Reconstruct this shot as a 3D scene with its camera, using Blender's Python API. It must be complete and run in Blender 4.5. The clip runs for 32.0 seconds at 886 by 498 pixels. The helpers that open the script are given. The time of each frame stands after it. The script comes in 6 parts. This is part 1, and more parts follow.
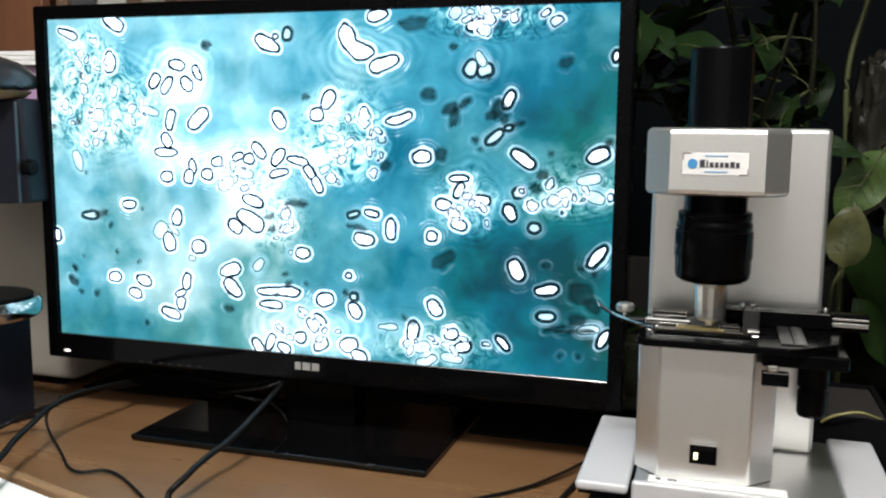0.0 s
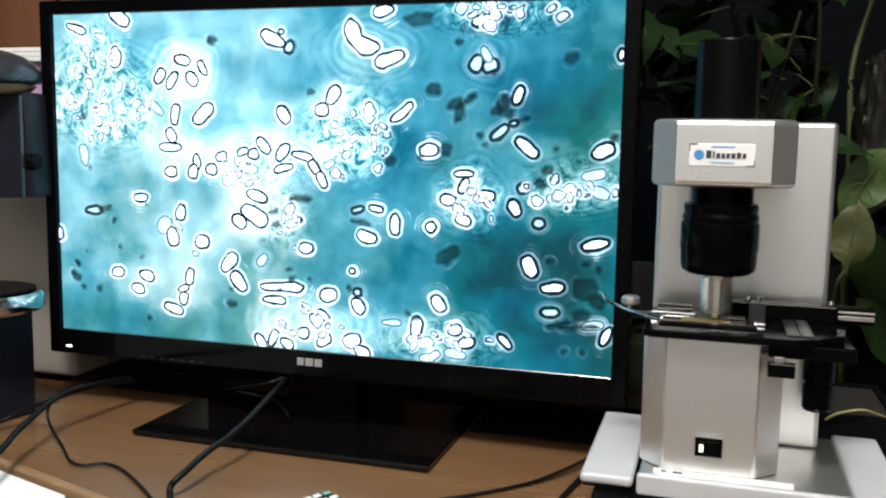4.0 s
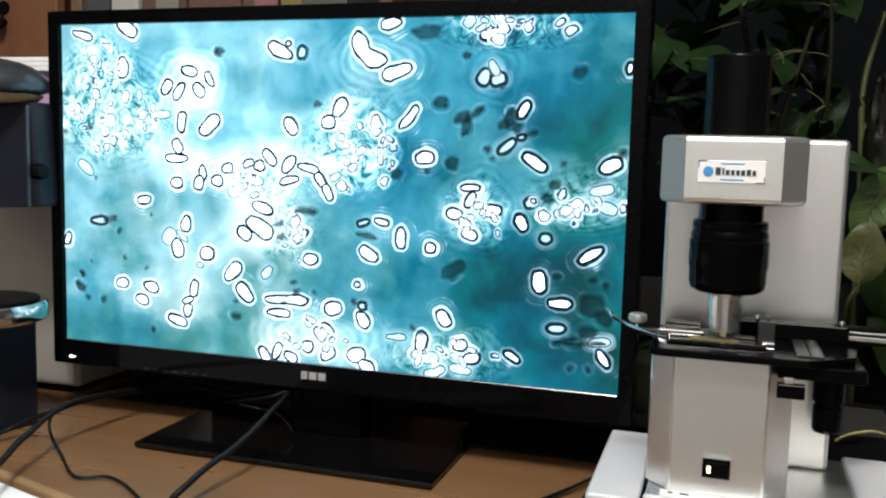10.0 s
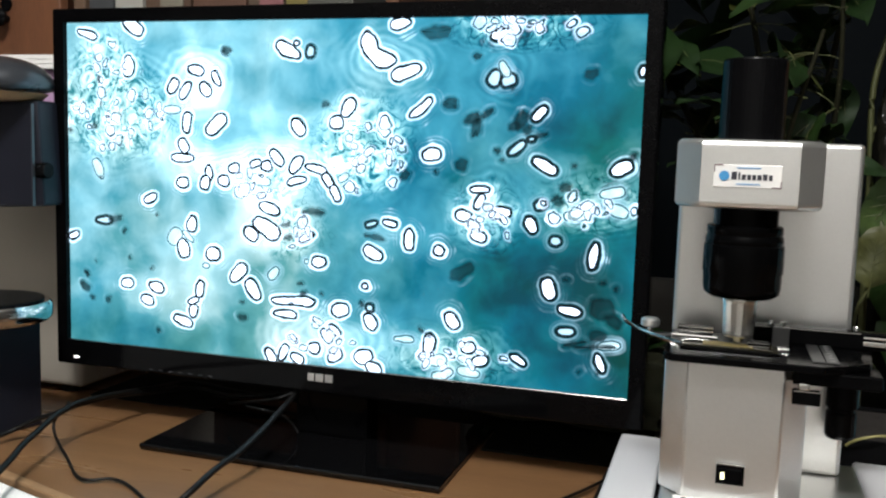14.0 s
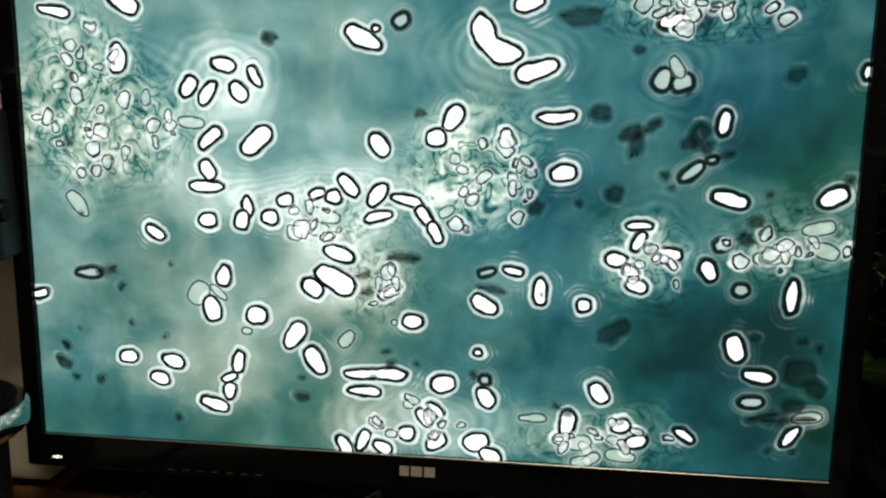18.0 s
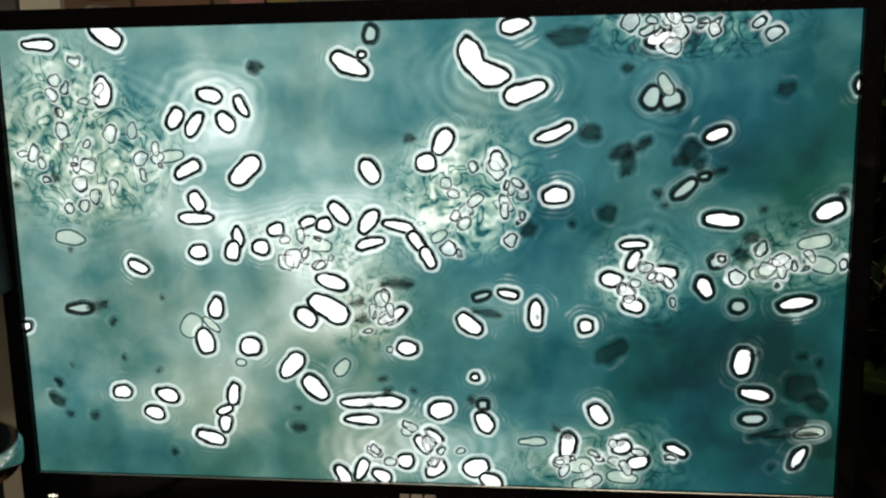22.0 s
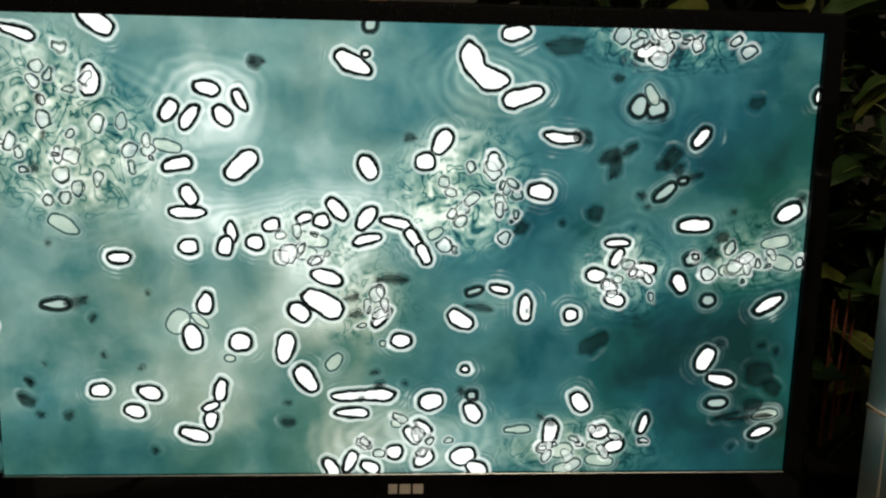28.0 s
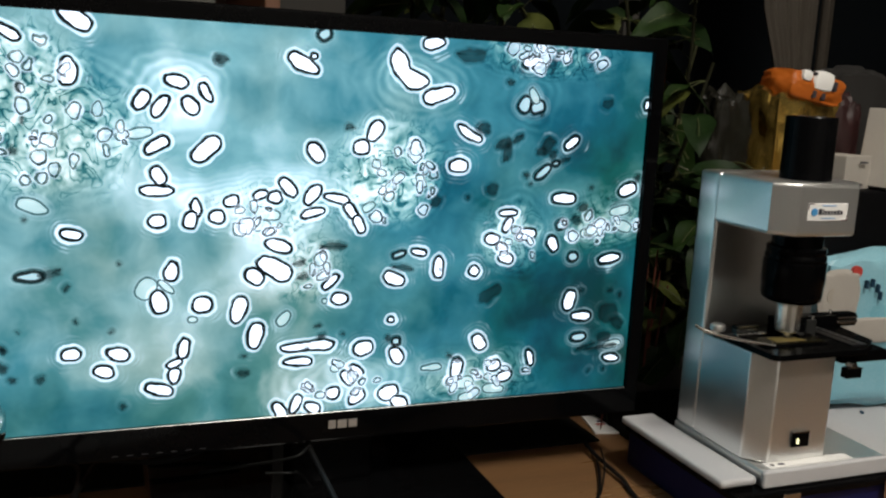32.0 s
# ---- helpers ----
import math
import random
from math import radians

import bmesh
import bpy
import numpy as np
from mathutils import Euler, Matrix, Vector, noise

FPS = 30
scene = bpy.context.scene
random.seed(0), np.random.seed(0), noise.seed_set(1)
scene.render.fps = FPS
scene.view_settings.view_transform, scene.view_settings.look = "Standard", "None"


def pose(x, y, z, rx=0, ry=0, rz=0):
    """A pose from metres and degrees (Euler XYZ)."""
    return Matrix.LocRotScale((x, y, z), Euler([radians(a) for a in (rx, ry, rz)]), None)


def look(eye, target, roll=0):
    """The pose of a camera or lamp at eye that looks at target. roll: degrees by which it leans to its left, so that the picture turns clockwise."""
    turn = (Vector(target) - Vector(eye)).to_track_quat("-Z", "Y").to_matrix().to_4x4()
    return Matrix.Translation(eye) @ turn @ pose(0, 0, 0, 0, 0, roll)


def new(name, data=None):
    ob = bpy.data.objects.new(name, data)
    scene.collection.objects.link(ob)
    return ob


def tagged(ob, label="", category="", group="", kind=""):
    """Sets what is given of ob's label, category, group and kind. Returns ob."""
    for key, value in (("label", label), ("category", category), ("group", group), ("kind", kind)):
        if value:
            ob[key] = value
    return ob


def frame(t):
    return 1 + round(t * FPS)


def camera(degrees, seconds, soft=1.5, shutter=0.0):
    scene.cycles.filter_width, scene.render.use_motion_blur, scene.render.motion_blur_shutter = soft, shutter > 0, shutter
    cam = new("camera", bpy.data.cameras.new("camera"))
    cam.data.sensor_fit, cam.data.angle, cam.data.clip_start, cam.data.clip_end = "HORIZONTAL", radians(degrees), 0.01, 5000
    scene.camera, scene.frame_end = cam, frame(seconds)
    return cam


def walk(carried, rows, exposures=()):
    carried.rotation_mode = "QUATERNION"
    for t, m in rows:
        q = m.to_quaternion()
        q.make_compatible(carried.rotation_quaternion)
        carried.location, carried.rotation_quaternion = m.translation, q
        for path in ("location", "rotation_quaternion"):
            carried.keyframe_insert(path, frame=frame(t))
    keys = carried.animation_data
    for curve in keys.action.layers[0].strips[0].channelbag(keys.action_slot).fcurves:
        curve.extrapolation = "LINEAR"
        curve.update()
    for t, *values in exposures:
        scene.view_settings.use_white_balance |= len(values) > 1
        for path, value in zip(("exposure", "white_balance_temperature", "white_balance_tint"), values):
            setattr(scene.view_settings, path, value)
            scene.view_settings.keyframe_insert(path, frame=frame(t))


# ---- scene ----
cam = camera(52.8, 32.0, soft=2.2)
PATH = [
    (0, (0.456, -0.948, 0.369), (-0.123, 0.948, 0.105), 0.6),
    (0.5, (0.452, -0.949, 0.366), (-0.136, 0.946, 0.112), 0.5),
    (1, (0.453, -0.954, 0.365), (-0.134, 0.943, 0.127), 0.5),
    (1.5, (0.454, -0.952, 0.357), (-0.137, 0.945, 0.125), 1.0),
    (2, (0.451, -0.952, 0.347), (-0.133, 0.949, 0.13), 1.3),
    (2.5, (0.452, -0.95, 0.348), (-0.128, 0.951, 0.121), 1.0),
    (3, (0.451, -0.95, 0.35), (-0.129, 0.951, 0.132), 1.1),
    (3.5, (0.451, -0.952, 0.35), (-0.126, 0.95, 0.124), 1.0),
    (5.5, (0.449, -0.947, 0.35), (-0.138, 0.949, 0.098), 1.2),
    (6, (0.447, -0.947, 0.351), (-0.143, 0.948, 0.1), 1.2),
    (6.5, (0.448, -0.945, 0.351), (-0.133, 0.954, 0.108), 1.1),
    (7, (0.451, -0.942, 0.352), (-0.132, 0.954, 0.096), 0.9),
    (7.5, (0.451, -0.944, 0.355), (-0.145, 0.949, 0.111), 1.0),
    (8, (0.451, -0.945, 0.357), (-0.151, 0.95, 0.137), 1.3),
    (8.5, (0.447, -0.947, 0.354), (-0.154, 0.951, 0.168), 1.8),
    (9, (0.446, -0.947, 0.349), (-0.142, 0.955, 0.153), 1.8),
    (9.5, (0.447, -0.944, 0.35), (-0.148, 0.954, 0.144), 1.6),
    (10, (0.451, -0.942, 0.352), (-0.146, 0.955, 0.141), 1.5),
    (10.5, (0.448, -0.944, 0.351), (-0.144, 0.953, 0.134), 1.7),
    (11, (0.446, -0.942, 0.351), (-0.147, 0.955, 0.121), 1.6),
    (11.5, (0.443, -0.94, 0.348), (-0.146, 0.957, 0.109), 1.8),
    (12, (0.441, -0.932, 0.349), (-0.153, 0.962, 0.109), 1.7),
    (12.5, (0.44, -0.932, 0.35), (-0.163, 0.961, 0.119), 2.0),
    (13, (0.442, -0.937, 0.351), (-0.167, 0.955, 0.131), 2.0),
    (13.5, (0.443, -0.941, 0.353), (-0.16, 0.954, 0.136), 1.8),
    (15.5, (0.327, -0.873, 0.401), (-0.179, 1.043, 0.132), 2.9),
    (16, (0.265, -0.816, 0.427), (-0.204, 1.1, 0.094), 2.8),
    (16.5, (0.206, -0.789, 0.431), (-0.191, 1.138, 0.071), 2.5),
    (17, (0.169, -0.775, 0.437), (-0.139, 1.175, 0.112), 2.6),
    (17.5, (0.129, -0.764, 0.442), (-0.116, 1.182, 0.054), 1.5),
    (18, (0.109, -0.746, 0.432), (-0.122, 1.206, 0.062), 0.8),
    (18.5, (0.105, -0.742, 0.438), (-0.118, 1.212, 0.076), -0.2),
    (19, (0.107, -0.743, 0.433), (-0.114, 1.217, 0.099), -1.1),
    (19.5, (0.106, -0.745, 0.442), (-0.116, 1.213, 0.102), -1.6),
    (20, (0.108, -0.744, 0.44), (-0.109, 1.215, 0.103), -1.1),
    (20.5, (0.109, -0.739, 0.439), (-0.122, 1.219, 0.1), -1.1),
    (21, (0.107, -0.735, 0.437), (-0.125, 1.222, 0.096), -1.0),
    (21.5, (0.11, -0.736, 0.436), (-0.124, 1.221, 0.098), -1.0),
    (22, (0.111, -0.737, 0.442), (-0.113, 1.22, 0.097), -1.0),
    (22.5, (0.112, -0.738, 0.44), (-0.087, 1.223, 0.105), -1.1),
    (23, (0.117, -0.743, 0.443), (-0.089, 1.219, 0.113), -1.1),
    (23.5, (0.118, -0.744, 0.442), (-0.089, 1.215, 0.093), -0.5),
    (24, (0.121, -0.712, 0.44), (-0.119, 1.251, 0.138), 0.2),
    (24.5, (0.095, -0.694, 0.431), (-0.135, 1.267, 0.109), 1.4),
    (25, (0.041, -0.685, 0.439), (-0.062, 1.274, 0.05), 0.1),
    (25.5, (0.022, -0.685, 0.455), (0.008, 1.272, 0.042), 0.3),
    (27.5, (-0.0176, -0.7509, 0.4472), (0.0603, 1.2185, 0.1074), 0.58),
    (28, (-0.0214, -0.7637, 0.4501), (0.1123, 1.1987, 0.0879), 1.28),
    (28.5, (-0.0164, -0.7846, 0.4437), (0.0906, 1.1818, 0.0951), 1.37),
    (29, (0.0068, -0.8167, 0.4538), (0.0585, 1.1497, 0.0924), 1.72),
    (29.5, (-0.0085, -0.8287, 0.4508), (0.0628, 1.1417, 0.1153), 1.77),
    (30, (-0.0853, -0.8196, 0.4558), (0.2444, 1.1235, 0.1153), 1.87),
    (30.5, (-0.1413, -0.8239, 0.4616), (0.3511, 1.0821, 0.1085), 2.87),
    (31, (-0.1852, -0.8468, 0.4586), (0.4336, 1.0200, 0.0949), 3.78),
    (31.5, (-0.2173, -0.8706, 0.4521), (0.4770, 0.9717, 0.1003), 3.66),
    (32, (-0.2371, -0.8915, 0.4494), (0.4761, 0.9429, 0.0939), 2.87),
]
EXPOSURES = [(0, 0.10, 6000, 9), (15, 0.0, 6000, 9), (16.3, -0.65, 6900, 7), (17.2, -0.97, 8200, 5), (18, -1.05, 8250, 5), (21.5, -1.06, 8250, 5), (24, -1.15, 8500, 5), (28, -1.12, 8450, 5), (30.0, -1.05, 8250, 5), (31.0, -0.9, 7500, 7), (32, -0.7, 6500, 9)]
walk(cam, [(t, look(eye, target, roll)) for t, eye, target, roll in PATH], EXPOSURES)

# ---- light: a warm-white ceiling lamp, and the dim room ----
world = bpy.data.worlds.new("room")
world.use_nodes = True
scene.world = world
world.node_tree.nodes["Background"].inputs["Color"].default_value = (1.0, 0.93, 0.85, 1)
world.node_tree.nodes["Background"].inputs["Strength"].default_value = 0.002


lamp = bpy.data.lights.new("ceiling_lamp", "POINT")
lamp.energy, lamp.color, lamp.shadow_soft_size = 215, (1.0, 0.94, 0.85), 0.20
new("ceiling_lamp", lamp).location = (0.42, -1.40, 2.10)


# ---- materials ----
def material(name, colour, rough=0.5, metal=0.0, second=None, scale=30.0, fine=400.0, mottle=0.5, bump=0.1, stretch=(1, 1, 1), coat=0.0, spec=0.5, emit=0.0):
    m = bpy.data.materials.new(name)
    m.use_nodes = True
    n, l = m.node_tree.nodes, m.node_tree.links
    b = n["Principled BSDF"]
    b.inputs["Metallic"].default_value = metal
    b.inputs["Coat Weight"].default_value = coat
    b.inputs["Specular IOR Level"].default_value = spec
    tc, mp = n.new("ShaderNodeTexCoord"), n.new("ShaderNodeMapping")
    mp.inputs["Scale"].default_value = stretch
    l.new(tc.outputs["Object"], mp.inputs["Vector"])
    big, small = n.new("ShaderNodeTexNoise"), n.new("ShaderNodeTexNoise")
    big.inputs["Scale"].default_value, big.inputs["Detail"].default_value = scale, 5
    small.inputs["Scale"].default_value, small.inputs["Detail"].default_value = fine, 3
    for t in (big, small):
        l.new(mp.outputs["Vector"], t.inputs["Vector"])
    add = n.new("ShaderNodeMath")
    add.operation = "MULTIPLY_ADD"
    l.new(small.outputs["Fac"], add.inputs[0])
    add.inputs[1].default_value = 0.5
    l.new(big.outputs["Fac"], add.inputs[2])
    rng = n.new("ShaderNodeMapRange")
    rng.inputs["From Min"].default_value, rng.inputs["From Max"].default_value = 0.45, 1.05
    l.new(add.outputs[0], rng.inputs["Value"])
    mix = n.new("ShaderNodeMix")
    mix.data_type = "RGBA"
    mix.inputs["A"].default_value = (*colour, 1)
    other = second or tuple(c * (1 - 0.4 * mottle) for c in colour)
    mix.inputs["B"].default_value = (*other, 1)
    l.new(rng.outputs["Result"], mix.inputs["Factor"])
    l.new(mix.outputs["Result"], b.inputs["Base Color"])
    rr = n.new("ShaderNodeMapRange")
    rr.inputs["To Min"].default_value, rr.inputs["To Max"].default_value = rough * 0.85, min(1, rough * 1.2)
    l.new(big.outputs["Fac"], rr.inputs["Value"])
    l.new(rr.outputs["Result"], b.inputs["Roughness"])
    if bump:
        bp = n.new("ShaderNodeBump")
        bp.inputs["Strength"].default_value, bp.inputs["Distance"].default_value = bump, 0.002
        l.new(small.outputs["Fac"], bp.inputs["Height"])
        l.new(bp.outputs["Normal"], b.inputs["Normal"])
    if emit:
        b.inputs["Emission Color"].default_value = (*colour, 1)
        b.inputs["Emission Strength"].default_value = emit
    return m


GLOSS_BLACK = material("gloss_black_plastic", (0.002, 0.002, 0.0023), 0.08, scale=8, bump=0.0, spec=0.07)
STAND_BLACK = material("polished_black_acrylic", (0.003, 0.003, 0.0033), 0.05, scale=8, bump=0.0, spec=0.45)
SATIN_BLACK = material("satin_black_plastic", (0.003, 0.003, 0.0034), 0.22, scale=20, bump=0.03, spec=0.07)
MATT_BLACK = material("matt_black_plastic", (0.004, 0.004, 0.0045), 0.5, scale=40, bump=0.15, spec=0.06)
BLACK_METAL = material("black_anodised_metal", (0.002, 0.002, 0.0022), 0.14, scale=40, bump=0.02, spec=0.05)
ALU = material("brushed_aluminium", (0.86, 0.86, 0.845), 0.30, 0.93, scale=10, mottle=0.2, bump=0.0)
ALU_PALE = material("painted_grey_metal", (0.86, 0.86, 0.84), 0.30, 0.90, scale=10, mottle=0.2, bump=0.0)
CHROME = material("chrome", (0.68, 0.67, 0.65), 0.13, 1.0, scale=20, mottle=0.2, bump=0.0)
STEEL = material("polished_steel", (0.90, 0.89, 0.86), 0.24, 0.95, scale=20, mottle=0.15, bump=0.0)
WHITE_PAINT = material("white_painted_metal", (0.50, 0.50, 0.515), 0.40, scale=12, mottle=0.15, bump=0.03)
WHITE_CARD = material("white_card", (0.82, 0.81, 0.79), 0.6, scale=20, mottle=0.12, bump=0.06)
NAVY = material("navy_blue_case", (0.008, 0.011, 0.075), 0.4, scale=15, bump=0.05, spec=0.25)
DESK_WOOD = material("desk_wood_veneer", (0.205, 0.110, 0.048), 0.28, second=(0.125, 0.065, 0.030), scale=5, fine=60, bump=0.06, stretch=(1, 7, 1))
TAN_EDGE = material("tan_edge_strip", (0.30, 0.18, 0.09), 0.45, second=(0.2, 0.12, 0.06), scale=9, bump=0.05)
RED_WOOD = material("red_brown_wood", (0.15, 0.062, 0.028), 0.45, second=(0.085, 0.034, 0.016), scale=4, fine=50, bump=0.08, stretch=(6, 1, 1))
BEIGE = material("aged_beige_plastic", (0.34, 0.31, 0.265), 0.5, scale=6, mottle=0.3, bump=0.06)
RUBBER = material("black_cable_rubber", (0.006, 0.006, 0.006), 0.45, scale=60, bump=0.1, spec=0.18)
GUNMETAL = material("dull_gunmetal", (0.055, 0.055, 0.055), 0.32, 0.7, scale=30, mottle=0.3, bump=0.02)
SLATE = material("dark_slate_metal", (0.07, 0.075, 0.085), 0.28, 0.6, scale=15, mottle=0.3, bump=0.02)
INDIGO = material("dark_indigo_plastic", (0.011, 0.012, 0.019), 0.42, scale=25, bump=0.1, spec=0.2)
SILVER_INK = material("silver_lettering", (0.62, 0.62, 0.62), 0.3, 0.8, scale=30, mottle=0.1, bump=0)
GREY_CARD = material("dull_white_card", (0.36, 0.335, 0.30), 0.6, scale=20, mottle=0.2, bump=0.06)
STICKER = material("white_paper_label", (0.80, 0.79, 0.77), 0.5, scale=40, mottle=0.1, bump=0.02)
INK_DARK = material("dark_ink", (0.03, 0.03, 0.04), 0.5, scale=60, mottle=0.2, bump=0)
INK_NAVY = material("navy_ink", (0.01, 0.05, 0.10), 0.5, scale=60, mottle=0.2, bump=0)
PURPLE_INK = material("dull_purple_ink", (0.13, 0.06, 0.08), 0.5, scale=60, mottle=0.2, bump=0)
INK_BLUE = material("blue_ink", (0.06, 0.27, 0.55), 0.45, scale=60, mottle=0.2, bump=0)
GLASS_SLIDE = material("slide_glass", (0.016, 0.014, 0.007), 0.08, scale=30, mottle=0.3, bump=0, spec=0.3)
SMEAR = material("dried_yellow_smear", (0.15, 0.115, 0.035), 0.4, scale=60, mottle=0.5, bump=0.1)
SWITCH_LIGHT = material("lit_switch_lens", (1.0, 0.93, 0.55), 0.4, emit=1.6, bump=0)
LED_WHITE = material("indicator_light", (1.0, 0.97, 0.88), 0.4, emit=4.0, bump=0)


# ---- mesh helpers ----
def thing(name, at, label, category, group="", kind=""):
    ob = new(name)
    ob.location = at
    ob.empty_display_size = 0.05
    return tagged(ob, label, category, group, kind)


def finish(name, bm, mat, at=(0, 0, 0), smooth=True):
    bmesh.ops.recalc_face_normals(bm, faces=bm.faces)
    me = bpy.data.meshes.new(name)
    bm.to_mesh(me)
    bm.free()
    me.transform(Matrix.Translation([-c for c in at]))
    for m in mat if isinstance(mat, (list, tuple)) else [mat]:
        me.materials.append(m)
    if smooth:
        me.polygons.foreach_set("use_smooth", [True] * len(me.polygons))
        areas = sorted(p.area for p in me.polygons)
        hard = areas[-1] > 6 * areas[len(areas) // 2] and len(areas) < 300
        plain = len(areas) < 30 and max(p.loop_total for p in me.polygons) <= 8
        me.set_sharp_from_angle(angle=radians(20 if plain else 30 if hard else 50))
        if plain:
            me.polygons.foreach_set("use_smooth", [False] * len(me.polygons))
        elif hard:
            flat = 6 * areas[len(areas) // 2]
            me.polygons.foreach_set("use_smooth", [p.area < flat for p in me.polygons])
    me.update()
    return me


def origin(ob):
    at = Vector(ob.location)
    while ob.parent:
        ob = ob.parent
        at += ob.location
    return at


def part(name, bm, mat, parent, label="", smooth=True):
    """One mesh under a thing or a part; the bmesh is in world metres."""
    at = origin(parent)
    ob = new(name, finish(name, bm, mat, at, smooth))
    ob.parent = parent
    return tagged(ob, label)


def single(name, bm, mat, at, label, category, group="", kind="", smooth=True):
    """A thing of one mesh, with its origin at its base."""
    ob = new(name, finish(name, bm, mat, at, smooth))
    ob.location = at
    return tagged(ob, label, category, group, kind)


def box(bm, x0, x1, y0, y1, z0, z1, bevel=0.0, seg=2, turn=None):
    m = Matrix.Translation(((x0 + x1) / 2, (y0 + y1) / 2, (z0 + z1) / 2)) @ Matrix.Diagonal((x1 - x0, y1 - y0, z1 - z0, 1))
    vs = bmesh.ops.create_cube(bm, size=1, matrix=m)["verts"]
    if bevel:
        es = list({e for v in vs for e in v.link_edges})
        out = bmesh.ops.bevel(bm, geom=es, offset=bevel, segments=seg, profile=0.5, affect="EDGES", clamp_overlap=True)
        vs = list({v for f in out["faces"] for v in f.verts} | {v for v in vs if v.is_valid})
    if turn is not None:
        c = Vector(((x0 + x1) / 2, (y0 + y1) / 2, (z0 + z1) / 2))
        bmesh.ops.transform(bm, matrix=Matrix.Translation(c) @ turn.to_matrix().to_4x4() @ Matrix.Translation(-c), verts=vs)
    return vs


def Box(*a, **k):
    bm = bmesh.new()
    box(bm, *a, **k)
    return bm


def lathe(bm, cx, cy, profile, seg=40, axis="z", cz=0.0):
    """A turned form: profile of (radius, height) along the axis through (cx, cy)."""
    rings = []
    for r, h in profile:
        ring = []
        for i in range(seg):
            a = 2 * math.pi * i / seg
            p, q = r * math.cos(a), r * math.sin(a)
            ring.append(bm.verts.new((cx + p, cy + q, h) if axis == "z" else (h, cy + p, cz + q) if axis == "x" else (cx + p, h, cz + q)))
        rings.append(ring)
    for a, b in zip(rings, rings[1:]):
        for i in range(seg):
            bm.faces.new((a[i], a[(i + 1) % seg], b[(i + 1) % seg], b[i]))
    bm.faces.new(rings[0][::-1])
    bm.faces.new(rings[-1])
    return bm


def Lathe(*a, **k):
    return lathe(bmesh.new(), *a, **k)


def prism(bm, outline, z0, z1, bevel=0.0, seg=2):
    lo = [bm.verts.new((x, y, z0)) for x, y in outline]
    hi = [bm.verts.new((x, y, z1)) for x, y in outline]
    n = len(lo)
    fs = [bm.faces.new(lo[::-1]), bm.faces.new(hi)]
    for i in range(n):
        fs.append(bm.faces.new((lo[i], lo[(i + 1) % n], hi[(i + 1) % n], hi[i])))
    if bevel:
        bmesh.ops.bevel(bm, geom=list({e for f in fs for e in f.edges}), offset=bevel, segments=seg, profile=0.5, affect="EDGES", clamp_overlap=True)
    return bm


def Prism(*a, **k):
    return prism(bmesh.new(), *a, **k)


def smooth_line(points, steps=8):
    ps = [Vector(p) for p in points]
    ps = [ps[0] * 2 - ps[1]] + ps + [ps[-1] * 2 - ps[-2]]
    out = []
    for a, b, c, d in zip(ps, ps[1:], ps[2:], ps[3:]):
        for i in range(steps):
            t = i / steps
            out.append(0.5 * (2 * b + (c - a) * t + (2 * a - 5 * b + 4 * c - d) * t * t + (3 * b - a - 3 * c + d) * t ** 3))
    return out + [ps[-2]]


def tube(bm, points, r, r_end=None, seg=8, steps=8):
    line = smooth_line(points, steps)
    rings = []
    for i, p in enumerate(line):
        way = (line[min(i + 1, len(line) - 1)] - line[max(i - 1, 0)]).normalized()
        side = way.cross(Vector((0, 0, 1)))
        side = side.normalized() if side.length > 1e-4 else Vector((1, 0, 0))
        up = side.cross(way)
        k = r + ((r if r_end is None else r_end) - r) * i / (len(line) - 1)
        rings.append([bm.verts.new(p + k * (math.cos(a) * side + math.sin(a) * up)) for a in (2 * math.pi * j / seg for j in range(seg))])
    for a, b in zip(rings, rings[1:]):
        for j in range(seg):
            bm.faces.new((a[j], a[(j + 1) % seg], b[(j + 1) % seg], b[j]))
    bm.faces.new(rings[0][::-1])
    bm.faces.new(rings[-1])
    return bm


def Tube(*a, **k):
    return tube(bmesh.new(), *a, **k)


# ---- the room ----
def structure(name, bm, mat, label, category):
    return single(name, bm, mat, (0, 0, 0), label, category, kind="structure")


# back and side walls: the room's darkness is put into the paint colour
WALL = material("shade_dark_wall_paint", (0.03, 0.027, 0.023), 0.8, scale=2, mottle=0.3, bump=0.1)
# unseen front wall, made pale so that the microscope's metal reflects it
PALE_WALL = material("pale_wall_paint", (0.55, 0.54, 0.52), 0.6, scale=3, mottle=0.4, bump=0.1)
FLOOR = material("floor_boards", (0.20, 0.16, 0.12), 0.5, scale=3, bump=0.1)
CEIL = material("ceiling_paint", (0.46, 0.45, 0.43), 0.85, scale=2, mottle=0.15, bump=0.05)
NIGHT_GLASS = material("night_window_glass", (0.004, 0.005, 0.006), 0.05, scale=4, bump=0, spec=0.01)
structure("floor", Box(-2.1, 2.1, -2.7, 1.1, -0.85, -0.75), FLOOR, "dark brown boarded floor of the room", "floor")
structure("ceiling", Box(-2.1, 2.1, -2.7, 1.1, 2.4, 2.5), CEIL, "pale painted ceiling", "ceiling")
structure("wall_left", Box(-2.1, -2.0, -2.6, 1.0, -0.75, 2.4), WALL, "side wall with the room's dimness put into its paint", "wall")
structure("wall_right", Box(2.0, 2.1, -2.6, 1.0, -0.75, 2.4), WALL, "side wall with the room's dimness put into its paint", "wall")
structure("wall_front", Box(-2.1, 2.1, -2.7, -2.6, -0.75, 2.4), PALE_WALL, "unseen pale wall of the room, brightened for reflections in the metal", "wall")
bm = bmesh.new()
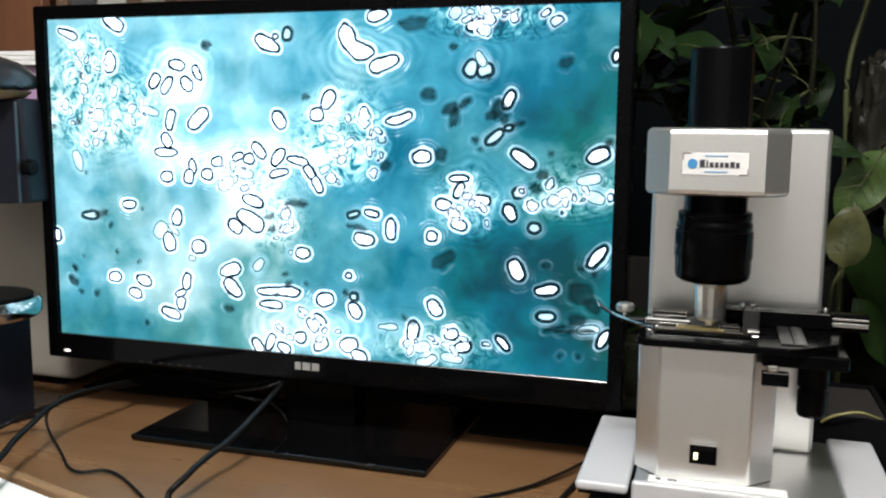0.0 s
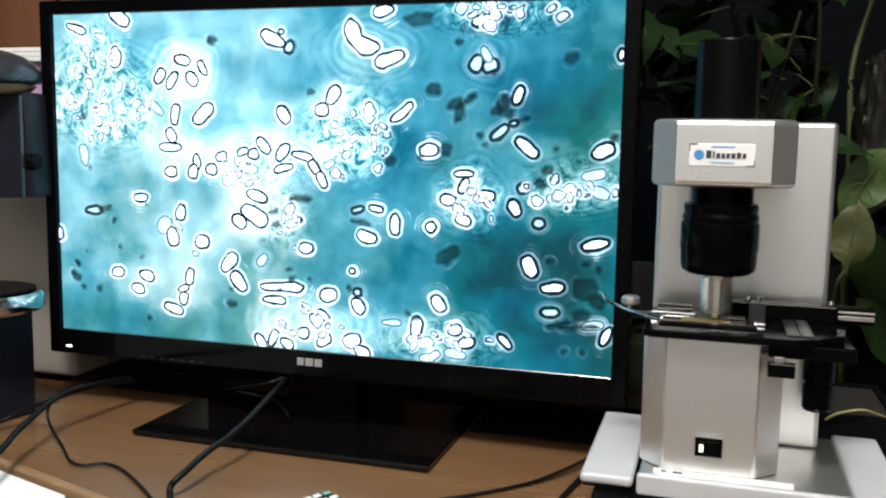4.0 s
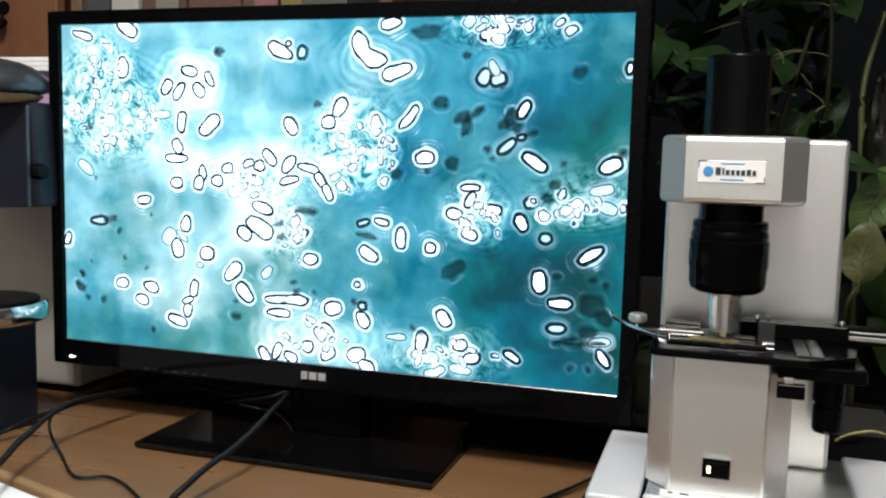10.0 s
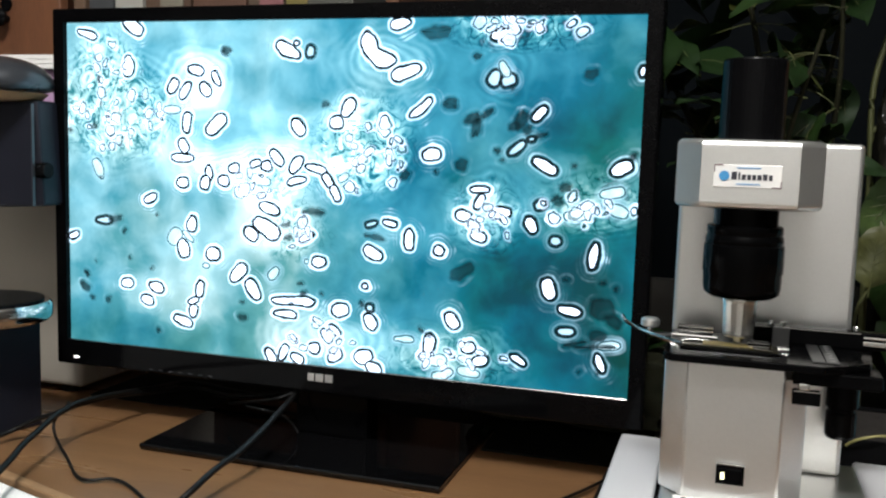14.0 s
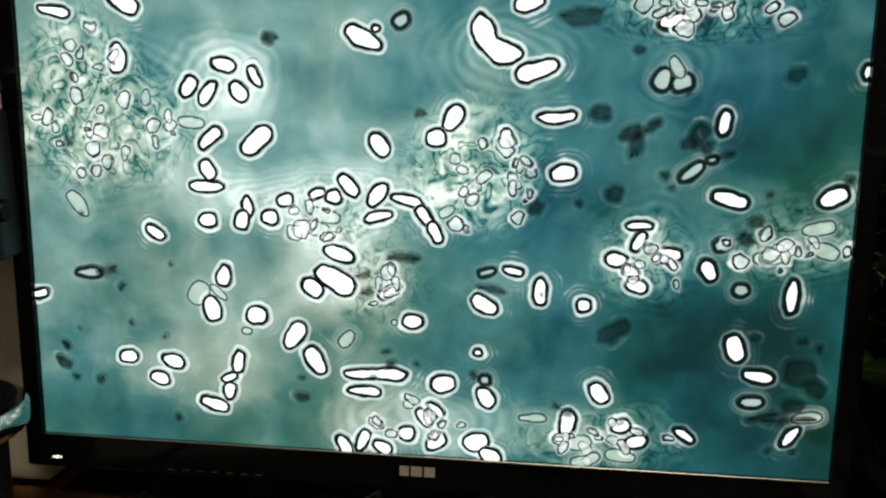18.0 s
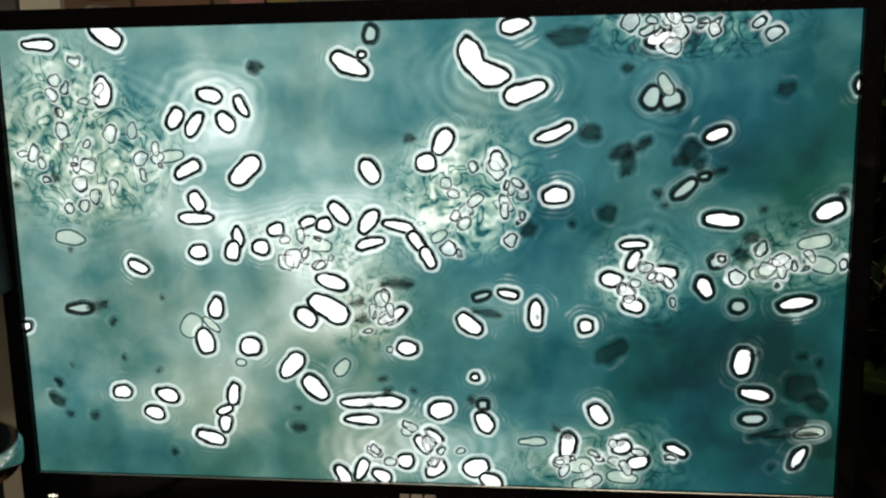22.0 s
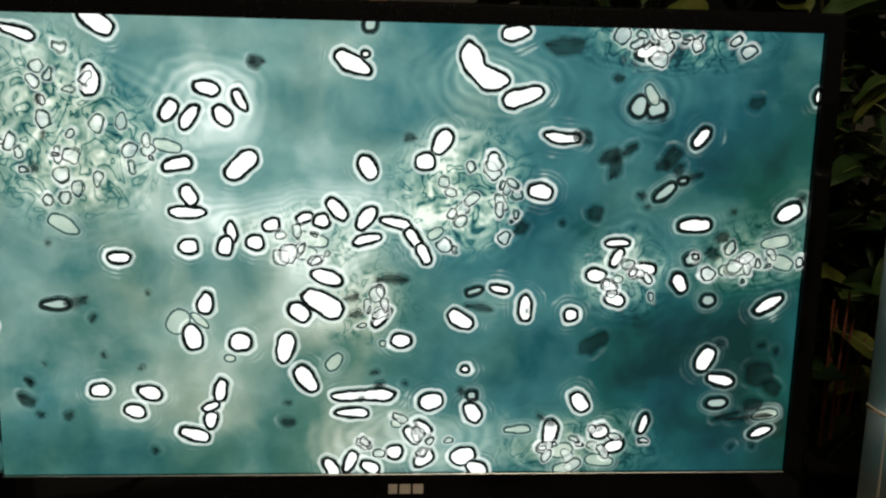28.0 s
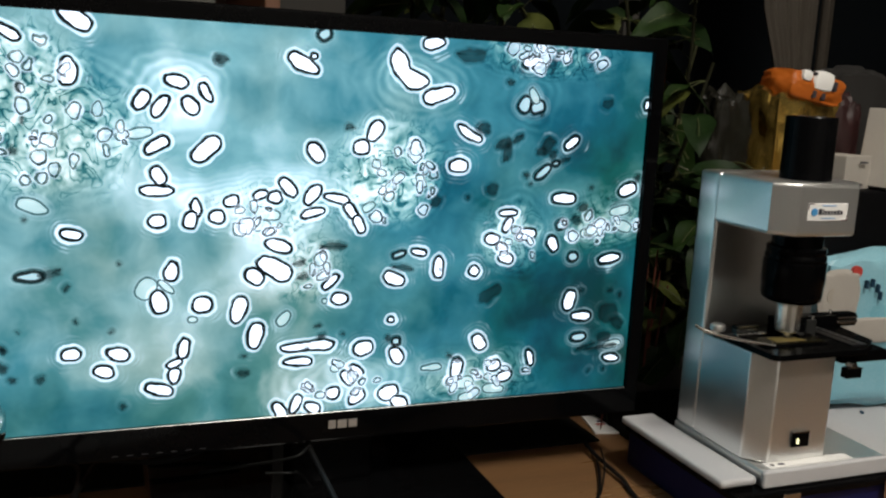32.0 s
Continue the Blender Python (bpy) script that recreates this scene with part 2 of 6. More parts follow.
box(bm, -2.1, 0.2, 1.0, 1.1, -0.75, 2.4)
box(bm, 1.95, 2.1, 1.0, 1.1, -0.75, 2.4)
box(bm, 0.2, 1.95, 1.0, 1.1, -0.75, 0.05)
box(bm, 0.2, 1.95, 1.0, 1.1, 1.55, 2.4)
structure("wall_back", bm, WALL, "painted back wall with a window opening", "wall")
window = thing("window_1", (0.95, 1.0, 0.05), "dark window at night behind the plant", "window", kind="structure")
bm = bmesh.new()
for a in ((0.2, 1.95, 1.0, 1.06, 0.05, 0.1), (0.2, 1.95, 1.0, 1.06, 1.5, 1.55), (0.2, 0.25, 1.0, 1.06, 0.1, 1.5), (1.90, 1.95, 1.0, 1.06, 0.1, 1.5), (0.93, 0.97, 1.0, 1.06, 0.1, 1.5)):
    box(bm, *a)
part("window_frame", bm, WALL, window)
for x, w in ((0.25, 0.68), (0.97, 0.93)):
    part("pane", Box(x, x + w, 1.028, 1.034, 0.1, 1.5), NIGHT_GLASS, window)

# ---- the desk ----
desk = thing("desk", (-0.2, -0.22, -0.75), "brown wood-veneer desk with a tan edge strip", "desk")
TURN = radians(-16.6)


def at_desk(x, y):
    """Desk coordinates: x along its front edge, y away from it."""
    c, s = math.cos(TURN), math.sin(TURN)
    return (-0.266 + x * c - y * s, -0.207 + x * s + y * c)


part("tabletop", Prism([at_desk(*p) for p in ((-0.8, 0.012), (1.5, 0.012), (1.5, 1.0), (-0.8, 1.0))], -0.026, 0.0, 0.001), DESK_WOOD, desk)
part("edge_strip", Prism([at_desk(*p) for p in ((-0.8, 0.0), (1.5, 0.0), (1.5, 0.0118), (-0.8, 0.0118))], -0.027, 0.0012, 0.002), TAN_EDGE, desk, "tan edge strip")
for x in (-0.78, 1.45):
    part("side_panel", Prism([at_desk(*p) for p in ((x, 0.03), (x + 0.03, 0.03), (x + 0.03, 0.95), (x, 0.95))], -0.75, -0.026), DESK_WOOD, desk)
part("modesty_panel", Prism([at_desk(*p) for p in ((-0.75, 0.7), (1.45, 0.7), (1.45, 0.72), (-0.75, 0.72))], -0.6, -0.026), DESK_WOOD, desk)

# ---- the white cabinet before the desk ----
cab = thing("white_cabinet", (*at_desk(-0.15, -0.2), -0.75), "plain white cabinet standing against the desk's front edge", "cabinet")
part("carcass", Prism([at_desk(*p) for p in ((-0.55, -0.42), (0.125, -0.42), (0.125, -0.012), (-0.55, -0.012))], -0.75, -0.02, 0.003), WHITE_CARD, cab)
part("top", Prism([at_desk(*p) for p in ((-0.555, -0.425), (0.128, -0.425), (0.128, -0.006), (-0.555, -0.006))], -0.02, -0.001, 0.004), WHITE_CARD, cab)

# ---- the monitor ----
W, H, ZC = 0.708, 0.398, 0.301
monitor = thing("monitor", (0, 0, 0), "large black glossy monitor showing yeast cells in blue-green liquid", "monitor")


def rect_ring(bm, outer, inner, y0, y1, bevel):
    """A rectangular frame between outer and inner (x0, x1, z0, z1), from y0 back to y1."""
    loops = []
    for x0, x1, z0, z1 in (outer, inner):
        for y in (y0, y1):
            loops.append([bm.verts.new(p) for p in ((x0, y, z0), (x1, y, z0), (x1, y, z1), (x0, y, z1))])
    of, ob, nf, nb = loops
    fs = []
    for i in range(4):
        j = (i + 1) % 4
        for q in ((of[i], of[j], nf[j], nf[i]), (ob[i], nb[i], nb[j], ob[j]), (of[i], ob[i], ob[j], of[j]), (nf[i], nf[j], nb[j], nb[i])):
            fs.append(bm.faces.new(q))
    edges = [e for e in {e for f in fs for e in f.edges} if all(v in of + ob for v in e.verts)]
    bmesh.ops.bevel(bm, geom=edges, offset=bevel, segments=3, profile=0.5, affect="EDGES")
    return bm


part("bezel", rect_ring(bmesh.new(), (-0.371, 0.371, 0.070, 0.517), (-W / 2, W / 2, ZC - H / 2, ZC + H / 2), -0.007, 0.026, 0.003), GLOSS_BLACK, monitor)
part("rear_housing", Box(-0.362, 0.362, 0.0265, 0.062, 0.078, 0.508, 0.012, 3), MATT_BLACK, monitor)
part("rear_bulge", Box(-0.30, 0.30, 0.06, 0.10, 0.06, 0.36, 0.015, 3), MATT_BLACK, monitor)
bm = Prism([(-0.047, 0.028), (0.047, 0.028), (0.05, 0.062), (-0.05, 0.062)], 0.0078, 0.11, 0.004)
part("stand_neck", bm, GLOSS_BLACK, monitor)
part("stand_base", Box(-0.194, 0.174, -0.081, 0.145, 0.0022, 0.0078, 0.0018, 3), STAND_BLACK, monitor, "mirror-black stand base plate")
part("base_underside", Box(-0.1925, 0.1725, -0.0785, 0.143, 0.0, 0.0021), MATT_BLACK, monitor)
# maker's mark as plain silver blocks, and the indicator lights
for x, w in ((-0.0135, 0.007), (-0.0035, 0.009), (0.0085, 0.0085)):
    part("badge_block", Box(x - 0.001, x + w, -0.0078, -0.0068, 0.0845, 0.0935), SILVER_INK, monitor, "plain silver badge block")
for x, r in ((-0.3435, 0.0009), (-0.3400, 0.0014), (-0.3365, 0.0007)):
    part("indicator_light", Lathe(x, 0, [(r, -0.0078), (r, -0.0066)], 12, "y", 0.0805), LED_WHITE, monitor, "small white indicator light")
for i in range(7):
    part("button_mark", Box(-0.232 + i * 0.014, -0.226 + i * 0.014, -0.0076, -0.0068, 0.0750, 0.0757), SLATE, monitor)

LIP = material("bezel_lip", (0.45, 0.45, 0.45), 0.24, 0.95, scale=20, bump=0)
bm = bmesh.new()
ends = [[bm.verts.new((x, y, ZC - H / 2 + z)) for y, z in ((-0.0069, -0.0020), (-0.0052, 0.0006), (-0.0030, 0.0006), (-0.0030, -0.0020))] for x in (-W / 2 + 0.001, W / 2 - 0.001)]
for i in range(4):
    bm.faces.new((ends[0][i], ends[1][i], ends[1][(i + 1) % 4], ends[0][(i + 1) % 4]))
bm.faces.new(ends[0])
bm.faces.new(ends[1][::-1])
part("bezel_lip", bm, LIP, monitor, "bright thin lower lip of the bezel", smooth=False)

# ---- the picture on the screen ----
SCREEN = bpy.data.materials.new("screen_liquid")
SCREEN.use_nodes = True
sn, sl = SCREEN.node_tree.nodes, SCREEN.node_tree.links
POWER = 1.3


def wire(kind, *inputs, operation=""):
    n = sn.new(kind)
    if operation:
        n.operation = operation
    for socket, v in zip(n.inputs, inputs):
        if v is None:
            continue
        if isinstance(v, bpy.types.NodeSocket):
            sl.new(v, socket)
        else:
            socket.default_value = v
    return n.outputs[0]


def op(kind, *inputs):
    return wire("ShaderNodeMath", *inputs, operation=kind)


here = sn.new("ShaderNodeTexCoord").outputs["Object"]
warp = sn.new("ShaderNodeTexNoise")
warp.inputs["Scale"].default_value, warp.inputs["Detail"].default_value = 14, 3
sl.new(here, warp.inputs["Vector"])
shift = wire("ShaderNodeVectorMath", wire("ShaderNodeVectorMath", warp.outputs["Color"], (0.5, 0.5, 0.5), operation="SUBTRACT"), (0.04, 0.0, 0.04), operation="MULTIPLY")
place = wire("ShaderNodeVectorMath", here, shift, operation="ADD")


def patch(total, u, v, ru, rv, strength):
    """Adds a soft lighter or darker area of the picture round (u, v)."""
    off = wire("ShaderNodeVectorMath", wire("ShaderNodeVectorMath", place, (u, 0, v), operation="SUBTRACT"), (1 / ru, 0, 1 / rv), operation="MULTIPLY")
    far = sn.new("ShaderNodeVectorMath")
    far.operation = "LENGTH"
    sl.new(off, far.inputs[0])
    fade = sn.new("ShaderNodeMapRange")
    fade.interpolation_type = "SMOOTHERSTEP"
    fade.inputs["From Min"].default_value, fade.inputs["From Max"].default_value = 0.25, 1.35
    fade.inputs["To Min"].default_value, fade.inputs["To Max"].default_value = strength, 0.0
    sl.new(far.outputs["Value"], fade.inputs["Value"])
    return op("ADD", total, fade.outputs[0])


def cloud(scale, detail, low, high):
    n = sn.new("ShaderNodeTexNoise")
    n.inputs["Scale"].default_value, n.inputs["Detail"].default_value, n.inputs["Roughness"].default_value = scale, detail, 0.6
    sl.new(place, n.inputs["Vector"])
    m = sn.new("ShaderNodeMapRange")
    m.inputs["From Min"].default_value, m.inputs["From Max"].default_value = 0.25, 0.75
    m.inputs["To Min"].default_value, m.inputs["To Max"].default_value = low, high
    sl.new(n.outputs["Fac"], m.inputs["Value"])
    return m.outputs[0]


glow = op("ADD", cloud(6, 3, 0.29, 0.51), cloud(24, 3, -0.09, 0.09))
sep = sn.new("ShaderNodeSeparateXYZ")
sl.new(here, sep.inputs[0])
glow = op("ADD", glow, op("MULTIPLY", sep.outputs["X"], -0.42))
glow = op("ADD", glow, op("MULTIPLY", sep.outputs["Z"], 0.28))


def liquid(glow):
    glow = patch(glow, -0.285, 0.090, 0.097, 0.054, 0.17)
    glow = patch(glow, -0.294, 0.153, 0.056, 0.038, 0.17)
    glow = patch(glow, -0.170, 0.130, 0.051, 0.040, 0.38)
    glow = patch(glow, -0.082, 0.028, 0.115, 0.041, 0.42)
    glow = patch(glow, -0.069, -0.031, 0.066, 0.043, 0.36)
    glow = patch(glow, 0.045, 0.059, 0.064, 0.058, 0.30)
    glow = patch(glow, 0.002, -0.171, 0.114, 0.040, 0.34)
    glow = patch(glow, 0.159, -0.174, 0.081, 0.034, 0.24)
    glow = patch(glow, 0.185, -0.012, 0.046, 0.042, 0.38)
    glow = patch(glow, 0.229, 0.190, 0.081, 0.026, 0.17)
    glow = patch(glow, 0.310, 0.005, 0.065, 0.030, 0.18)
    glow = patch(glow, -0.186, 0.036, 0.050, 0.040, 0.16)
    glow = patch(glow, -0.208, -0.134, 0.099, 0.043, 0.18)
    glow = patch(glow, -0.157, -0.070, 0.077, 0.042, 0.20)
    glow = patch(glow, 0.022, 0.097, 0.037, 0.028, 0.20)
    glow = patch(glow, 0.064, 0.151, 0.064, 0.036, 0.14)
    glow = patch(glow, 0.096, -0.042, 0.061, 0.030, 0.12)
    glow = patch(glow, 0.305, 0.107, 0.102, 0.068, -0.15)
    glow = patch(glow, 0.219, -0.075, 0.149, 0.055, -0.15)
    glow = patch(glow, 0.289, -0.122, 0.099, 0.065, -0.15)
    glow = patch(glow, -0.309, -0.180, 0.130, 0.045, -0.18)
    glow = patch(glow, 0.129, 0.040, 0.055, 0.028, -0.06)
    glow = patch(glow, -0.090, -0.163, 0.077, 0.038, -0.09)
    glow = patch(glow, -0.095, 0.173, 0.104, 0.037, 0.12)
    glow = patch(glow, -0.040, 0.107, 0.057, 0.038, 0.06)
    glow = patch(glow, -0.133, 0.094, 0.083, 0.043, 0.16)
    glow = patch(glow, -0.051, 0.074, 0.062, 0.034, 0.14)
    glow = patch(glow, 0.140, 0.030, 0.060, 0.040, -0.12)
    glow = patch(glow, 0.240, -0.050, 0.080, 0.040, -0.10)
    glow = patch(glow, 0.290, 0.080, 0.060, 0.040, -0.08)
    glow = patch(glow, 0.320, -0.180, 0.060, 0.050, -0.12)
    glow = patch(glow, 0.040, 0.045, 0.055, 0.045, 0.12)
    glow = patch(glow, -0.230, 0.060, 0.080, 0.050, 0.11)
    return glow


def grains():
    total = 0.0
    total = patch(total, -0.284, 0.090, 0.100, 0.060, 0.9)
    total = patch(total, -0.293, 0.152, 0.055, 0.038, 0.7)
    total = patch(total, 0.045, 0.059, 0.062, 0.058, 1.0)
    total = patch(total, 0.229, 0.189, 0.085, 0.028, 0.9)
    total = patch(total, 0.310, 0.005, 0.066, 0.034, 0.8)
    total = patch(total, -0.069, 0.020, 0.080, 0.030, 0.5)
    total = patch(total, -0.040, -0.040, 0.050, 0.040, 0.5)
    total = patch(total, 0.160, -0.174, 0.081, 0.034, 0.6)
    return patch(total, 0.190, -0.012, 0.045, 0.042, 0.7)


broken = cloud(16, 2, -0.2, 1.6)


def ripple(total, u, v, ru, rv, strength):
    """Faint rings of light round a clump, fading outwards."""
    off = wire("ShaderNodeVectorMath", wire("ShaderNodeVectorMath", place, (u, 0, v), operation="SUBTRACT"), (1 / ru, 0, 1 / rv), operation="MULTIPLY")
    far = sn.new("ShaderNodeVectorMath")
    far.operation = "LENGTH"
    sl.new(off, far.inputs[0])
    ring = op("SINE", op("MULTIPLY", far.outputs["Value"], 2 * math.pi * (ru + rv) / 2 / 0.0105))
    fade = sn.new("ShaderNodeMapRange")
    fade.interpolation_type = "SMOOTHSTEP"
    fade.inputs["From Min"].default_value, fade.inputs["From Max"].default_value = 0.7, 1.0 + 0.030 / ((ru + rv) / 2)
    fade.inputs["To Min"].default_value, fade.inputs["To Max"].default_value = strength, 0.0
    sl.new(far.outputs["Value"], fade.inputs["Value"])
    return op("ADD", total, op("MULTIPLY", op("MULTIPLY", ring, broken), fade.outputs[0]))


glow = liquid(glow)
glow = ripple(glow, -0.284, 0.100, 0.095, 0.075, 0.053)
glow = ripple(glow, 0.045, 0.059, 0.060, 0.056, 0.058)
glow = ripple(glow, -0.170, 0.130, 0.042, 0.034, 0.063)
glow = ripple(glow, -0.080, 0.025, 0.105, 0.032, 0.048)
glow = ripple(glow, 0.190, -0.012, 0.042, 0.040, 0.058)
glow = ripple(glow, 0.310, 0.005, 0.062, 0.034, 0.053)
glow = ripple(glow, 0.205, 0.138, 0.024, 0.022, 0.063)
glow = ripple(glow, 0.229, 0.190, 0.080, 0.026, 0.048)
glow = ripple(glow, 0.000, -0.165, 0.080, 0.036, 0.053)
glow = ripple(glow, 0.160, -0.174, 0.075, 0.034, 0.048)
glow = ripple(glow, 0.072, 0.152, 0.052, 0.034, 0.053)
squiggle = sn.new("ShaderNodeTexNoise")
squiggle.inputs["Scale"].default_value, squiggle.inputs["Detail"].default_value, squiggle.inputs["Distortion"].default_value = 42, 2.0, 0.8
sl.new(here, squiggle.inputs["Vector"])
wave = op("SINE", op("MULTIPLY", squiggle.outputs["Fac"], 17.0))
stroke = op("POWER", op("SUBTRACT", 1.0, op("ABSOLUTE", wave)), 3.2)
light = op("POWER", op("ABSOLUTE", wave), 4.0)
specks = cloud(66, 2.5, -1.25, 0.95)
clump = op("MINIMUM", grains(), 1.0)
busy = op("ADD", op("SUBTRACT", op("MULTIPLY", light, 0.06), op("MULTIPLY", stroke, 0.62)), op("MULTIPLY", specks, 0.36))
glow = op("ADD", glow, op("MULTIPLY", clump, busy))


def tones(stops):
    r = sn.new("ShaderNodeValToRGB")
    r.color_ramp.elements.remove(r.color_ramp.elements[1])
    for i, (at, c) in enumerate(stops):
        e = r.color_ramp.elements[0] if i == 0 else r.color_ramp.elements.new(at)
        e.position, e.color = at, (*c, 1)
    sl.new(glow, r.inputs["Fac"])
    return r.outputs["Color"]


# the liquid is bluer in a band through the middle, greener below and to the left
blue = tones(((0.0, (0.004, 0.060, 0.105)), (0.2, (0.007, 0.148, 0.232)), (0.42, (0.057, 0.315, 0.425)), (0.62, (0.26, 0.62, 0.72)), (0.8, (0.64, 1.05, 1.22)), (1.0, (1.4, 1.85, 2.2))))
green = tones(((0.0, (0.003, 0.050, 0.044)), (0.2, (0.008, 0.138, 0.132)), (0.42, (0.105, 0.322, 0.318)), (0.62, (0.42, 0.64, 0.63)), (0.8, (0.82, 1.06, 1.12)), (1.0, (1.5, 1.85, 2.1))))
tint = op("ADD", cloud(5, 3, -0.73, 0.96), op("MULTIPLY", sep.outputs["Z"], -1.2))
tint = op("ADD", tint, op("MULTIPLY", op("ABSOLUTE", op("ADD", sep.outputs["X"], -0.10)), 1.1))
mixed = sn.new("ShaderNodeMix")
mixed.data_type, mixed.clamp_factor = "RGBA", True
sl.new(tint, mixed.inputs["Factor"])
sl.new(blue, mixed.inputs[6])
sl.new(green, mixed.inputs[7])
warm = sn.new("ShaderNodeMix")
warm.data_type, warm.blend_type = "RGBA", "MULTIPLY"
sl.new(op("MULTIPLY", clump, 0.7), warm.inputs["Factor"])
sl.new(mixed.outputs[2], warm.inputs[6])
warm.inputs[7].default_value = (1.06, 1.0, 0.86, 1)
pb = sn["Principled BSDF"]
pb.inputs["Base Color"].default_value, pb.inputs["Roughness"].default_value = (0.003, 0.003, 0.003, 1), 0.35
pb.inputs["Specular IOR Level"].default_value = 0.12
sl.new(warm.outputs[2], pb.inputs["Emission Color"])
pb.inputs["Emission Strength"].default_value = POWER
bm = bmesh.new()
box(bm, -W / 2, W / 2, 0.0, 0.012, -H / 2, H / 2)
screen = new("screen", finish("screen", bm, SCREEN, smooth=False))
screen.location, screen.parent = (0, 0, ZC), monitor
tagged(screen, "lit screen with drifting cells in teal liquid")


def shown(name, colours, alphas, uneven=1.2, broken=1.5):
    """A lit picture material that varies with the distance from a shape's outline, kept in the UV map."""
    m = bpy.data.materials.new(name)
    m.use_nodes = True
    n, l = m.node_tree.nodes, m.node_tree.links
    uv = n.new("ShaderNodeSeparateXYZ")
    l.new(n.new("ShaderNodeTexCoord").outputs["UV"], uv.inputs[0])
    ramps = []
    for stops in (colours, alphas):
        r = n.new("ShaderNodeValToRGB")
        while len(r.color_ramp.elements) > 1:
            r.color_ramp.elements.remove(r.color_ramp.elements[-1])
        for i, (d, c) in enumerate(stops):
            at = (d + 20) / 40
            e = r.color_ramp.elements[0] if i == 0 else r.color_ramp.elements.new(at)
            e.position, e.color = at, (*c, 1) if isinstance(c, tuple) else (c, c, c, 1)
        ramps.append(r)
    # rims of uneven width and fringes of uneven strength
    seen = n.new("ShaderNodeTexCoord").outputs["Object"]

    def noise(scale, low, high):
        x = n.new("ShaderNodeTexNoise")
        x.noise_dimensions = "4D"
        x.inputs["Scale"].default_value, x.inputs["Detail"].default_value = scale, 2
        l.new(seen, x.inputs["Vector"])
        l.new(n.new("ShaderNodeObjectInfo").outputs["Random"], x.inputs["W"])
        y = n.new("ShaderNodeMapRange")
        y.inputs["From Min"].default_value, y.inputs["From Max"].default_value = 0.3, 0.7
        y.inputs["To Min"].default_value, y.inputs["To Max"].default_value = low, high
        l.new(x.outputs["Fac"], y.inputs["Value"])
        return y.outputs[0]
    wobble = n.new("ShaderNodeMath")
    wobble.operation = "ADD"
    l.new(uv.outputs["X"], wobble.inputs[0])
    l.new(noise(70, -broken / 40, broken / 40), wobble.inputs[1])
    l.new(wobble.outputs[0], ramps[0].inputs["Fac"])
    l.new(wobble.outputs[0], ramps[1].inputs["Fac"])
    strength = n.new("ShaderNodeMath")
    strength.operation = "POWER"
    l.new(ramps[1].outputs["Color"], strength.inputs[0])
    l.new(noise(45, 1.0 / uneven, uneven), strength.inputs[1])
    b = n["Principled BSDF"]
    b.inputs["Base Color"].default_value, b.inputs["Roughness"].default_value = (0.003, 0.003, 0.003, 1), 0.35
    b.inputs["Specular IOR Level"].default_value = 0.12
    l.new(ramps[0].outputs["Color"], b.inputs["Emission Color"])
    b.inputs["Emission Strength"].default_value = POWER
    l.new(strength.outputs[0], b.inputs["Alpha"])
    return m


